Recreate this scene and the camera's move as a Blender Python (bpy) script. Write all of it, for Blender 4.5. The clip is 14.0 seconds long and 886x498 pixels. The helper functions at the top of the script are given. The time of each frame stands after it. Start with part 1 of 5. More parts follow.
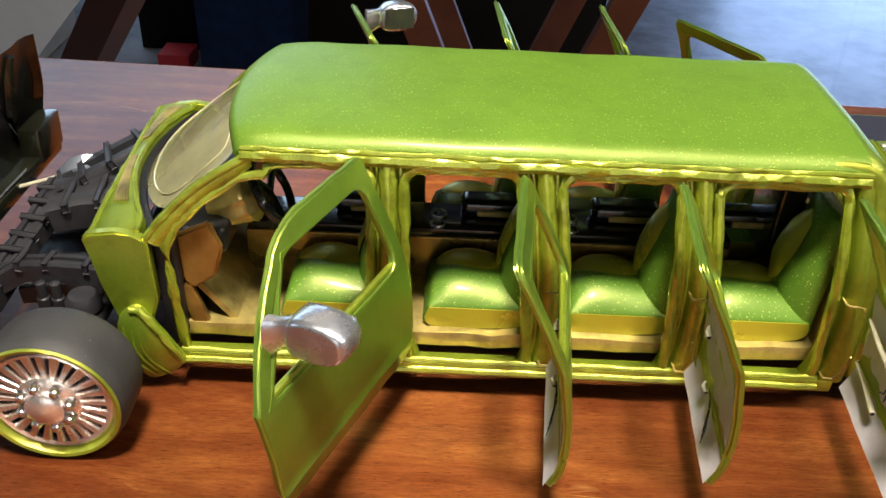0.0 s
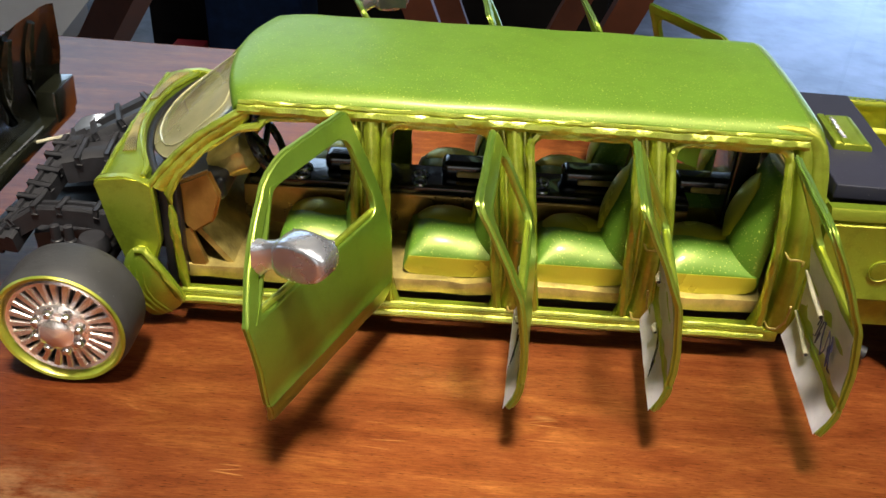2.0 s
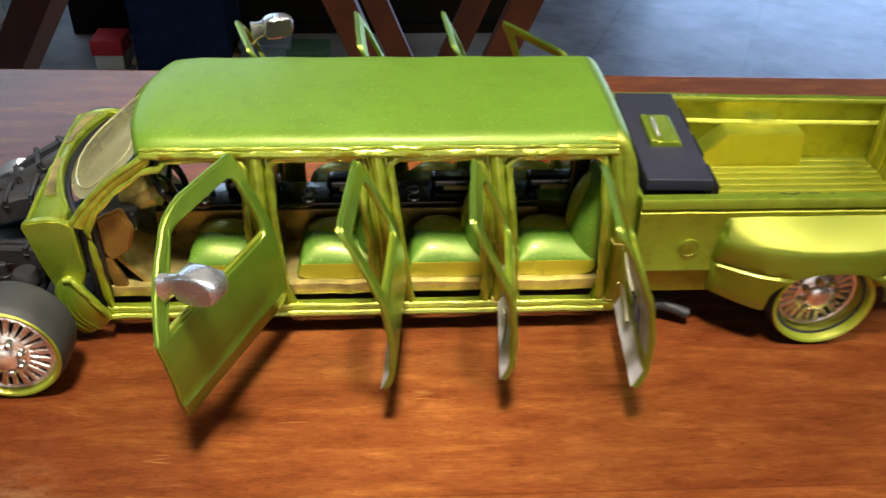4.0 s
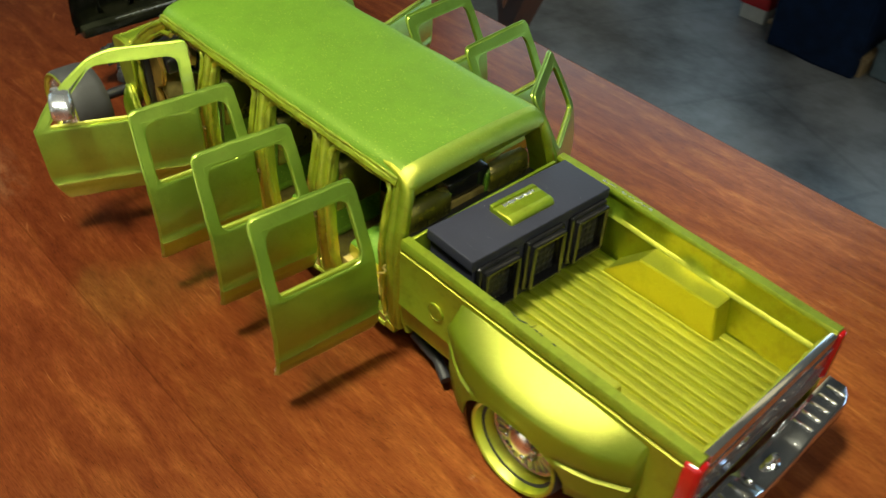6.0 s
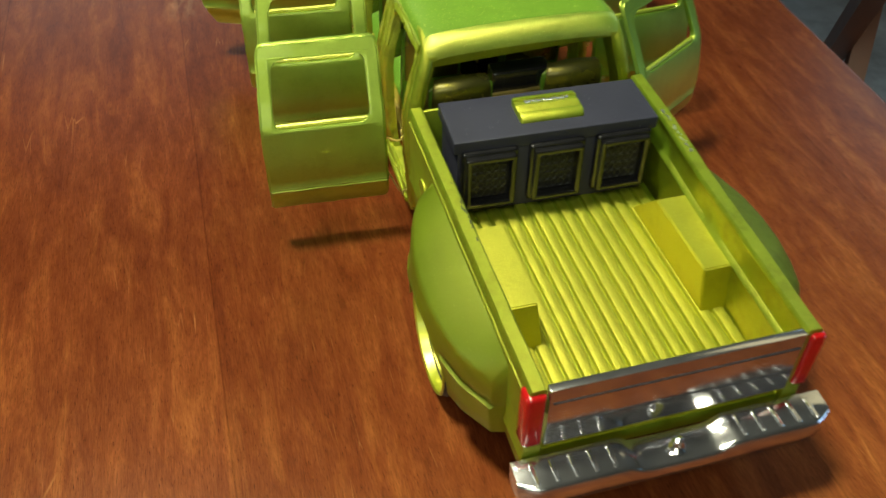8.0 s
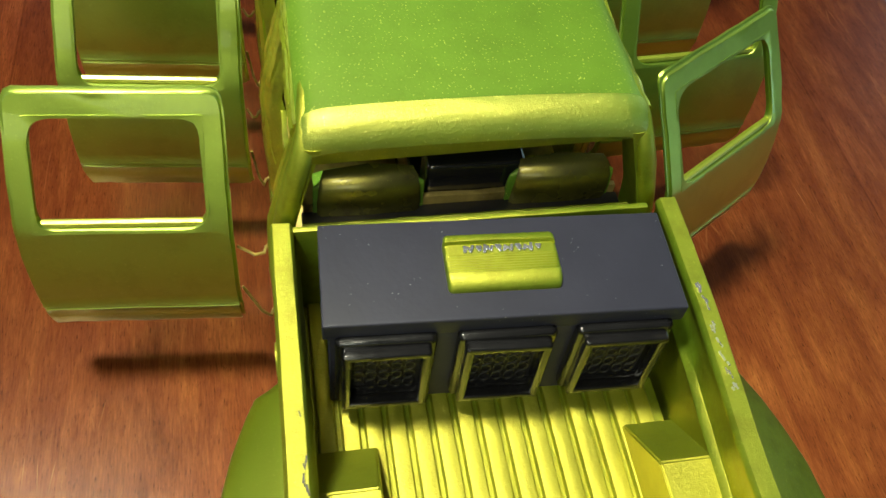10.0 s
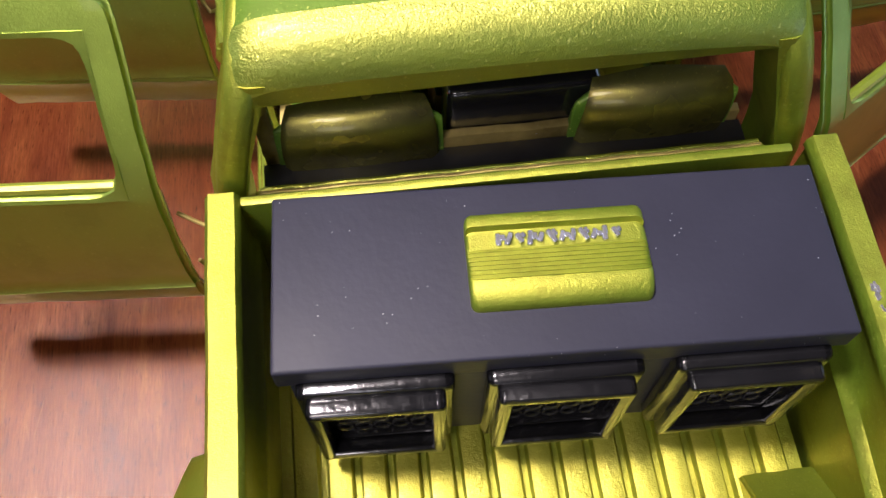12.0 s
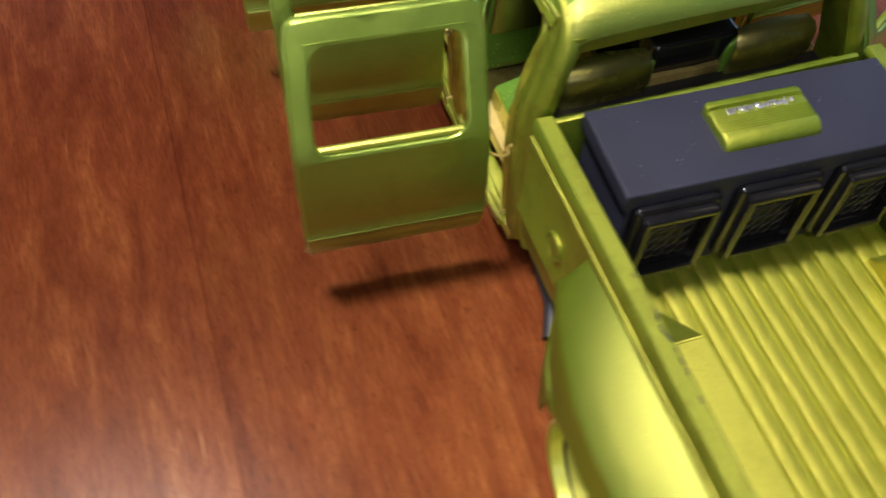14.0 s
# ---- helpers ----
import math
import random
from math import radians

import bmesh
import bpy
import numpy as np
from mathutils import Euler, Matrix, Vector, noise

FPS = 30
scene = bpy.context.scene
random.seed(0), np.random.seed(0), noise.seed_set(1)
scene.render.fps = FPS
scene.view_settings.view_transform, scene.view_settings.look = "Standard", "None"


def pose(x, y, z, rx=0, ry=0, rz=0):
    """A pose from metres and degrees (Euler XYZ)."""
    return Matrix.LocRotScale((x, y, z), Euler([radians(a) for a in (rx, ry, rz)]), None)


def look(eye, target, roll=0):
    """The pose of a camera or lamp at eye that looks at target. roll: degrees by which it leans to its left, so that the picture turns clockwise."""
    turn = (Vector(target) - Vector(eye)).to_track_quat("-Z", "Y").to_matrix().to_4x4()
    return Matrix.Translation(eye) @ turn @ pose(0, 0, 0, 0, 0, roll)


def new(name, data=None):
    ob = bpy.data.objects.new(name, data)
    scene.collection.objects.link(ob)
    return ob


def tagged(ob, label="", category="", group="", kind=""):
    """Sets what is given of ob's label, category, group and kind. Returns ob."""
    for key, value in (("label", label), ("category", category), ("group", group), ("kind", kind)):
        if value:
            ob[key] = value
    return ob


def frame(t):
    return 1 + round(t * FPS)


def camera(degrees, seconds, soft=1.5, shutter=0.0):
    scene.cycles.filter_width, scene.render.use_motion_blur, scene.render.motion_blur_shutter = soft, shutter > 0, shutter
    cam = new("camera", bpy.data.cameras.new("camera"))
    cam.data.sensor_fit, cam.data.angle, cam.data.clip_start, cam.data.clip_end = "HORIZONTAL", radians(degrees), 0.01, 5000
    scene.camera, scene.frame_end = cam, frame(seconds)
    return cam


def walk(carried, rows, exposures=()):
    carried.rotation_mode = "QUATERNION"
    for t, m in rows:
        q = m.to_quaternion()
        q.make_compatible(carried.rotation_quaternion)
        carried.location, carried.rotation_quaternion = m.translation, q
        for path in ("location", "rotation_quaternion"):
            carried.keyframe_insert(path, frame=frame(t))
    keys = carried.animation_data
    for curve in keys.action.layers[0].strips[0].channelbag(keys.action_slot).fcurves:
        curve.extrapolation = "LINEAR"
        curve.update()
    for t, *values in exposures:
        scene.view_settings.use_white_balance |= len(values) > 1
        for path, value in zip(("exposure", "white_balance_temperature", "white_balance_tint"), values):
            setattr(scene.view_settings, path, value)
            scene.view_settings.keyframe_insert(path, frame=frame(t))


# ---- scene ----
S = 0.04  # the truck is a 1:25 model: lengths below are full-size metres, times S
cam = camera(53.37, 14.0, soft=1.5, shutter=0.35)
PATH = [
    (0, (-2.9964, -5.5541, 4.2380), (-3.0135, -1.3819, 1.4825), 2.45),
    (0.5, (-3.0055, -5.5697, 4.2453), (-3.0138, -1.3810, 1.5151), 2.42),
    (1, (-2.9693, -5.6718, 4.2867), (-2.9911, -1.4836, 1.5556), 2.95),
    (1.5, (-2.7828, -6.0128, 4.4066), (-2.8472, -1.8263, 1.6737), 3.20),
    (2, (-2.7769, -6.2162, 4.2352), (-2.8272, -2.0291, 1.5030), 3.45),
    (2.5, (-2.7221, -6.1241, 4.2756), (-2.8086, -1.9603, 1.5086), 2.01),
    (3, (-2.4251, -6.0471, 4.4911), (-2.3415, -1.8888, 1.7159), 0.25),
    (3.5, (-2.5260, -6.3401, 4.7175), (-2.2447, -2.2151, 1.9059), 1.55),
    (4, (-2.2289, -7.0057, 5.1926), (-1.9879, -2.9399, 2.2925), 1.13),
    (4.2, (-1.7218, -7.3773, 5.5460), (-1.6055, -3.2975, 2.6579), 0.98),
    (4.72, (-0.5538, -7.4604, 5.9628), (-0.9345, -3.5712, 2.9920), 1.22),
    (5.25, (1.3160, -6.5512, 6.0733), (-0.0283, -3.0877, 2.9943), 2.22),
    (5.78, (3.2456, -5.2457, 6.0323), (0.8911, -2.3247, 2.8564), 3.17),
    (6.3, (4.5926, -4.1395, 5.9942), (1.6017, -1.7604, 2.7702), 3.25),
    (6.5, (4.8935, -3.8725, 6.0044), (1.7359, -1.7275, 2.7751), 3.27),
    (7, (5.7150, -3.0625, 6.0142), (2.3114, -1.3527, 2.7750), 2.41),
    (7.2, (5.9122, -2.8231, 5.8082), (2.4121, -1.3119, 2.5731), 1.05),
    (7.73, (5.8941, -2.3701, 5.5929), (2.3345, -1.2512, 2.2405), 0.29),
    (8.25, (4.8356, -2.3235, 5.2993), (1.4810, -1.4443, 1.6940), 1.06),
    (8.78, (3.5227, -2.2908, 5.0148), (0.4421, -1.5192, 1.1570), 2.87),
    (9.3, (2.7415, -1.8797, 4.8267), (-0.1916, -1.1036, 0.8525), 5.28),
    (9.5, (2.6112, -1.5650, 4.6996), (-0.3401, -0.6221, 0.7752), 8.62),
    (10, (2.4035, -0.9049, 4.6790), (-0.5040, -0.0573, 0.7005), 8.67),
    (10.5, (1.9501, -0.6895, 4.3931), (-0.6568, -0.1696, 0.1583), 5.06),
    (11, (1.5736, -0.4844, 4.1315), (-0.8026, -0.0445, -0.2458), 3.38),
    (11.5, (1.3451, -0.4889, 3.8598), (-0.9567, -0.1240, -0.5639), 2.12),
    (12, (1.2330, -0.4376, 3.7341), (-1.0213, -0.1404, -0.7189), 0.75),
    (12.5, (1.1943, -0.3702, 3.6422), (-1.0309, -0.0088, -0.8208), 2.09),
    (13, (1.2576, -0.4267, 3.7594), (-0.9466, 0.0488, -0.7032), 4.60),
    (13.5, (2.1838, -0.9851, 4.4679), (-0.2464, -0.5109, 0.1240), 3.08),
    (14, (2.4634, -2.5005, 4.5798), (-0.1977, -1.4572, 0.4773), 3.89),
]
EXPOSURES = [(0, 0.54, 6150, 9), (3.0, 0.46, 6150, 7), (4.2, 0.45, 6200, 5), (6.3, 0.38, 6500, -11), (7.2, 0.38, 6500, -11), (9.3, 0.34, 6350, -12), (10.0, 0.3, 6250, -6), (11.0, 0.19, 5850, 17), (12.0, 0.27, 5650, 25), (13.1, 0.40, 5480, 23), (13.6, 0.28, 5500, 19), (14, 0.04, 5600, 16)]
walk(cam, [(t, look(Vector(eye) * S, Vector(target) * S, roll)) for t, eye, target, roll in PATH], EXPOSURES)

# ---- world, lights ----
world = bpy.data.worlds.new("room_world")
scene.world = world
world.use_nodes = True
wn = world.node_tree.nodes
sky = wn.new("ShaderNodeTexSky")
sky.sky_type = "NISHITA"
sky.sun_disc = False
sky.sun_elevation = radians(35)
sky.sun_rotation = radians(200)
world.node_tree.links.new(sky.outputs[0], wn["Background"].inputs[0])
wn["Background"].inputs[1].default_value = 0.04


def area(name, eye, target, w, h, watts, colour):
    d = bpy.data.lights.new(name, "AREA")
    d.shape, d.size, d.size_y, d.energy, d.color = "RECTANGLE", w, h, watts, colour
    ob = new(name, d)
    ob.matrix_world = look(Vector(eye) * S, Vector(target) * S)
    return ob


pd = bpy.data.lights.new("pendant_lamp_light", "SPOT")
pd.energy, pd.color, pd.shadow_soft_size, pd.spot_size, pd.spot_blend = 84, (1.0, 0.87, 0.69), 0.085, radians(44), 1.0
pendant = new("pendant_lamp_light", pd)
pendant.matrix_world = look(Vector((-2.6, -7.6, 26)) * S, Vector((-2.4, -2.4, 0)) * S)
# Fill light added behind the truck to brighten the bed and doors.
area("rear_fill_light", (24, -13, 39), (0, 0, 0), 0.5, 0.5, 15, (1.0, 0.88, 0.70))
# Low fill light added for the seats and upright faces.
area("south_fill_light", (-3, -53.5, 13), (-2, 0, 1), 1.3, 0.8, 2.5, (1.0, 0.93, 0.82))
area("window_light_west", (-68.5, -8, 24), (0, 0, 0), 1.1, 0.9, 3, (0.84, 0.92, 1.0))
# Warm fill light added for the rear-facing door skins.
area("east_fill_light", (73.5, -20, 26), (0, 0, 0), 1.1, 0.9, 11, (1.0, 0.93, 0.78))
area("window_light_north", (-40, 81, 27), (-5, 0, 0), 2.2, 0.95, 15, (0.62, 0.80, 1.0))
# Weak overhead fill added on the far side; no real panel hangs there.
area("north_fill_light", (-14, 32, 41), (-5, 6, 0), 1.1, 0.7, 1.5, (1.0, 0.78, 0.48))
area("doorway_light", (40, 81, -9), (8, 50, -19), 1.5, 0.7, 13.0, (0.42, 0.60, 1.0))


# ---- materials ----
def base_mat(name):
    m = bpy.data.materials.new(name)
    m.use_nodes = True
    nt = m.node_tree
    return m, nt, nt.nodes["Principled BSDF"]


def noise_node(nt, scale, detail=4.0, rough=0.55, vec=None):
    n = nt.nodes.new("ShaderNodeTexNoise")
    n.inputs["Scale"].default_value = scale
    n.inputs["Detail"].default_value = detail
    n.inputs["Roughness"].default_value = rough
    if vec is not None:
        nt.links.new(vec, n.inputs["Vector"])
    return n


def ramp_node(nt, src, stops):
    r = nt.nodes.new("ShaderNodeValToRGB")
    while len(r.color_ramp.elements) < len(stops):
        r.color_ramp.elements.new(0.5)
    for e, (p, c) in zip(r.color_ramp.elements, stops):
        e.position = p
        e.color = (*c, 1)
    nt.links.new(src, r.inputs[0])
    return r


def coords(nt):
    return nt.nodes.new("ShaderNodeTexCoord").outputs["Object"]


def bump_to(nt, bsdf, height, strength, dist=0.001):
    b = nt.nodes.new("ShaderNodeBump")
    b.inputs["Strength"].default_value = strength
    b.inputs["Distance"].default_value = dist
    nt.links.new(height, b.inputs["Height"])
    nt.links.new(b.outputs[0], bsdf.inputs["Normal"])
    return b


def simple(name, c, rough=0.5, metal=0.0, var=0.25, scale=60.0, bump=0.15, coat=0.0, fine=900.0, spec=0.5, dust=0.0):
    """Colour with broad mottling, fine grain relief and a little roughness wear."""
    m, nt, p = base_mat(name)
    co = coords(nt)
    n1 = noise_node(nt, scale, 5, 0.6, co)
    lo = tuple(v * (1 - var) for v in c)
    hi = tuple(min(1, v * (1 + var)) for v in c)
    r = ramp_node(nt, n1.outputs[0], [(0.3, lo), (0.7, hi)])
    if dust:
        vor = nt.nodes.new("ShaderNodeTexVoronoi")
        vor.inputs["Scale"].default_value = 1000
        nt.links.new(co, vor.inputs["Vector"])
        patch = ramp_node(nt, noise_node(nt, 160, 2, 0.5, co).outputs[0], [(0.45, (0.01, 0.01, 0.01)), (0.66, (0.075, 0.075, 0.075))])
        lt = nt.nodes.new("ShaderNodeMath")
        lt.operation = "LESS_THAN"
        nt.links.new(vor.outputs["Distance"], lt.inputs[0])
        nt.links.new(patch.outputs[0], lt.inputs[1])
        mx = nt.nodes.new("ShaderNodeMixRGB")
        mx.inputs[2].default_value = (dust, dust, dust, 1)
        nt.links.new(lt.outputs[0], mx.inputs[0])
        nt.links.new(r.outputs[0], mx.inputs[1])
        nt.links.new(mx.outputs[0], p.inputs["Base Color"])
    else:
        nt.links.new(r.outputs[0], p.inputs["Base Color"])
    n2 = noise_node(nt, fine, 3, 0.5, co)
    mr = nt.nodes.new("ShaderNodeMapRange")
    mr.inputs[3].default_value = max(0.02, rough - 0.08)
    mr.inputs[4].default_value = min(1, rough + 0.1)
    nt.links.new(n1.outputs[0], mr.inputs[0])
    nt.links.new(mr.outputs[0], p.inputs["Roughness"])
    p.inputs["Metallic"].default_value = metal
    p.inputs["Coat Weight"].default_value = coat
    p.inputs["Coat Roughness"].default_value = 0.06
    p.inputs["Specular IOR Level"].default_value = spec
    if bump:
        bump_to(nt, p, n2.outputs[0], bump, 0.0002)
    return m


def paint(name, body, flake, mix, rough, speck=0.3, bump=0.12, gloss=0.3, peel=420, dist=0.0003, coatr=0.12, spec=0.5, grime=0.0, flakes=0.25):
    """Metal-flake lacquer: a body colour under a golden flake layer, with sprayed-on orange peel, specks and handling grime."""
    m, nt, p = base_mat(name)
    co = coords(nt)
    broad = noise_node(nt, 45, 4, 0.6, co)
    grain = noise_node(nt, 1500, 2, 0.5, co)
    rough_coat = noise_node(nt, peel, 3, 0.6, co)
    lo = tuple(v * 0.9 for v in body)
    hi = tuple(min(1, v * 1.09) for v in body)
    r = ramp_node(nt, broad.outputs[0], [(0.32, lo), (0.7, hi)])
    spk = ramp_node(nt, noise_node(nt, 2000, 2, 0.4, co).outputs[0], [(0.66, (0, 0, 0)), (0.74, (speck, speck, speck))])
    mixc = nt.nodes.new("ShaderNodeMixRGB")
    mixc.inputs[2].default_value = (*[min(1, v * 1.6 + 0.05) for v in flake], 1)
    nt.links.new(spk.outputs[0], mixc.inputs[0])
    nt.links.new(r.outputs[0], mixc.inputs[1])
    stain = ramp_node(nt, noise_node(nt, 130, 6, 0.7, co).outputs[0], [(0.36, (0.34, 0.27, 0.16)), (0.52, (1, 1, 1))])

    def stained(src):
        mul = nt.nodes.new("ShaderNodeMixRGB")
        mul.blend_type = "MULTIPLY"
        mul.inputs[0].default_value = grime
        nt.links.new(src, mul.inputs[1])
        nt.links.new(stain.outputs[0], mul.inputs[2])
        return mul.outputs[0]

    nt.links.new(stained(mixc.outputs[0]), p.inputs["Base Color"])
    p.inputs["Metallic"].default_value = 0.0
    p.inputs["Roughness"].default_value = 0.5
    p.inputs["Coat Weight"].default_value = gloss
    p.inputs["Specular IOR Level"].default_value = spec
    p.inputs["Coat Roughness"].default_value = coatr
    g = nt.nodes.new("ShaderNodeBsdfPrincipled")
    tint = nt.nodes.new("ShaderNodeRGB")
    tint.outputs[0].default_value = (*flake, 1)
    nt.links.new(stained(tint.outputs[0]), g.inputs["Base Color"])
    g.inputs["Metallic"].default_value = 1.0
    mr = nt.nodes.new("ShaderNodeMapRange")
    mr.inputs[3].default_value = rough - 0.03
    mr.inputs[4].default_value = rough + 0.05
    nt.links.new(broad.outputs[0], mr.inputs[0])
    nt.links.new(mr.outputs[0], g.inputs["Roughness"])
    add = nt.nodes.new("ShaderNodeMath")
    add.operation = "ADD"
    nt.links.new(rough_coat.outputs[0], add.inputs[0])
    nt.links.new(grain.outputs[0], add.inputs[1])
    b = bump_to(nt, p, add.outputs[0], bump, dist)
    glint = nt.nodes.new("ShaderNodeBump")
    glint.inputs["Strength"].default_value = flakes
    glint.inputs["Distance"].default_value = 0.0002
    nt.links.new(noise_node(nt, 5200, 2, 0.6, co).outputs[0], glint.inputs["Height"])
    nt.links.new(b.outputs[0], glint.inputs["Normal"])
    nt.links.new(glint.outputs[0], g.inputs["Normal"])
    ms = nt.nodes.new("ShaderNodeMixShader")
    ms.inputs[0].default_value = mix
    nt.links.new(p.outputs[0], ms.inputs[1])
    nt.links.new(g.outputs[0], ms.inputs[2])
    nt.links.new(ms.outputs[0], nt.nodes["Material Output"].inputs[0])
    return m


def wood_table(name):
    """Red-brown varnished table top: joined staves, blotchy figure, pore dashes, scratches and a rubbed patch; the fibres shine across the grain."""
    m, nt, p = base_mat(name)
    co = coords(nt)

    def stretched(sx, sy):
        mp = nt.nodes.new("ShaderNodeMapping")
        mp.inputs["Scale"].default_value = (sx, sy, 1.0)
        nt.links.new(co, mp.inputs[0])
        return mp.outputs[0]

    def times(a, b, f):
        mul = nt.nodes.new("ShaderNodeMixRGB")
        mul.blend_type = "MULTIPLY"
        mul.inputs[0].default_value = f
        nt.links.new(a, mul.inputs[1])
        nt.links.new(b, mul.inputs[2])
        return mul.outputs[0]

    big = noise_node(nt, 18, 8, 0.7, stretched(1.0, 6.0))
    big.inputs["Distortion"].default_value = 0.7
    figure = noise_node(nt, 70, 5, 0.6, stretched(1.0, 2.6))
    fine = noise_node(nt, 190, 8, 0.78, stretched(1.0, 14.0))
    pores = noise_node(nt, 330, 2, 0.5, stretched(1.0, 11.0))
    blot = noise_node(nt, 10, 4, 0.6, co)
    # staves of slightly different tone, glued side by side
    br = nt.nodes.new("ShaderNodeTexBrick")
    br.offset = 0.37
    for key, value in (("Scale", 1.0), ("Brick Width", 9.0), ("Row Height", 0.082), ("Mortar Size", 0.0004), ("Mortar Smooth", 0.6)):
        br.inputs[key].default_value = value
    br.inputs["Color1"].default_value = (0.86, 0.82, 0.80, 1)
    br.inputs["Color2"].default_value = (1.10, 1.12, 1.14, 1)
    br.inputs["Mortar"].default_value = (0.66, 0.6, 0.56, 1)
    slid = nt.nodes.new("ShaderNodeMapping")
    slid.inputs["Location"].default_value = (4.5, 0.031, 0)
    nt.links.new(co, slid.inputs[0])
    nt.links.new(slid.outputs[0], br.inputs["Vector"])
    last = ramp_node(nt, big.outputs[0], [(0.25, (0.078, 0.0150, 0.0060)), (0.5, (0.130, 0.030, 0.0105)), (0.75, (0.205, 0.060, 0.0185))]).outputs[0]
    last = times(last, br.outputs[0], 0.8)
    last = times(last, ramp_node(nt, figure.outputs[0], [(0.34, (0.62, 0.58, 0.54)), (0.66, (1.28, 1.30, 1.32))]).outputs[0], 0.16)
    last = times(last, ramp_node(nt, fine.outputs[0], [(0.36, (0.40, 0.33, 0.28)), (0.60, (1.2, 1.2, 1.15))]).outputs[0], 0.55)
    last = times(last, ramp_node(nt, pores.outputs[0], [(0.30, (0.22, 0.16, 0.13)), (0.37, (1, 1, 1))]).outputs[0], 0.8)
    last = times(last, ramp_node(nt, blot.outputs[0], [(0.32, (0.80, 0.76, 0.74)), (0.7, (1.14, 1.12, 1.06))]).outputs[0], 0.8)
    # hairline scratches in the varnish, along two directions
    marks = None
    for turn, size in ((31, 26.0), (-58, 19.0)):
        mp = nt.nodes.new("ShaderNodeMapping")
        mp.inputs["Rotation"].default_value = (0, 0, radians(turn))
        mp.inputs["Scale"].default_value = (size, size * 14, 1)
        nt.links.new(co, mp.inputs[0])
        vor = nt.nodes.new("ShaderNodeTexVoronoi")
        vor.feature = "DISTANCE_TO_EDGE"
        vor.inputs["Scale"].default_value = 0.55
        nt.links.new(mp.outputs[0], vor.inputs["Vector"])
        thin = ramp_node(nt, vor.outputs["Distance"], [(0.0, (1, 1, 1)), (0.012, (0, 0, 0))])
        gate_ = ramp_node(nt, noise_node(nt, 38 + turn * 0.1, 2, 0.5, co).outputs[0], [(0.62, (0, 0, 0)), (0.72, (0.55, 0.55, 0.55))])
        line = times(thin.outputs[0], gate_.outputs[0], 1.0)
        if marks is None:
            marks = line
        else:
            add = nt.nodes.new("ShaderNodeMixRGB")
            add.blend_type = "LIGHTEN"
            add.inputs[0].default_value = 1.0
            nt.links.new(marks, add.inputs[1])
            nt.links.new(line, add.inputs[2])
            marks = add.outputs[0]
    scr = nt.nodes.new("ShaderNodeMixRGB")
    scr.inputs[2].default_value = (0.36, 0.14, 0.05, 1)
    nt.links.new(marks, scr.inputs[0])
    nt.links.new(last, scr.inputs[1])
    last = scr.outputs[0]
    # a rubbed pale patch in the varnish beside the truck's nose
    geo = nt.nodes.new("ShaderNodeNewGeometry")
    sub = nt.nodes.new("ShaderNodeVectorMath")
    sub.operation = "SUBTRACT"
    sub.inputs[1].default_value = (-5.55 * S, -2.75 * S, 0)
    nt.links.new(geo.outputs["Position"], sub.inputs[0])
    scl = nt.nodes.new("ShaderNodeVectorMath")
    scl.operation = "MULTIPLY"
    scl.inputs[1].default_value = (1 / (0.8 * S), 1 / (0.36 * S), 0)
    nt.links.new(sub.outputs[0], scl.inputs[0])
    far = nt.nodes.new("ShaderNodeVectorMath")
    far.operation = "LENGTH"
    nt.links.new(scl.outputs[0], far.inputs[0])
    rub = nt.nodes.new("ShaderNodeMath")
    rub.operation = "SUBTRACT"
    rub.inputs[0].default_value = 1.25
    nt.links.new(far.outputs["Value"], rub.inputs[1])
    fleck = nt.nodes.new("ShaderNodeMath")
    fleck.operation = "MULTIPLY"
    fleck.use_clamp = True
    nt.links.new(rub.outputs[0], fleck.inputs[0])
    nt.links.new(ramp_node(nt, noise_node(nt, 60, 5, 0.65, stretched(1.0, 2.5)).outputs[0], [(0.42, (0, 0, 0)), (0.66, (0.5, 0.5, 0.5))]).outputs[0], fleck.inputs[1])
    worn = nt.nodes.new("ShaderNodeMixRGB")
    worn.inputs[2].default_value = (0.40, 0.21, 0.11, 1)
    nt.links.new(fleck.outputs[0], worn.inputs[0])
    nt.links.new(last, worn.inputs[1])
    dull = nt.nodes.new("ShaderNodeRGB")
    dull.outputs[0].default_value = (0.76, 0.70, 0.67, 1)
    nt.links.new(times(worn.outputs[0], dull.outputs[0], 1.0), p.inputs["Base Color"])
    mr = nt.nodes.new("ShaderNodeMapRange")
    mr.inputs[3].default_value = 0.16
    mr.inputs[4].default_value = 0.30
    nt.links.new(noise_node(nt, 60, 6, 0.7, stretched(1.0, 4.0)).outputs[0], mr.inputs[0])
    nt.links.new(mr.outputs[0], p.inputs["Roughness"])
    p.inputs["Specular IOR Level"].default_value = 0.22
    bump = bump_to(nt, p, fine.outputs[0], 0.14, 0.0004)
    # fibres: a golden lobe spread wide across the grain and narrow along it
    fib = nt.nodes.new("ShaderNodeBsdfPrincipled")
    gold = times(worn.outputs[0], ramp_node(nt, figure.outputs[0], [(0.34, (2.6, 4.0, 3.2)), (0.66, (3.5, 6.0, 5.0))]).outputs[0], 1.0)
    nt.links.new(gold, fib.inputs["Base Color"])
    fib.inputs["Metallic"].default_value = 1.0
    fib.inputs["Roughness"].default_value = 0.66
    fib.inputs["Anisotropic"].default_value = 0.85
    across = nt.nodes.new("ShaderNodeCombineXYZ")
    across.inputs[1].default_value = 1.0
    nt.links.new(across.outputs[0], fib.inputs["Tangent"])
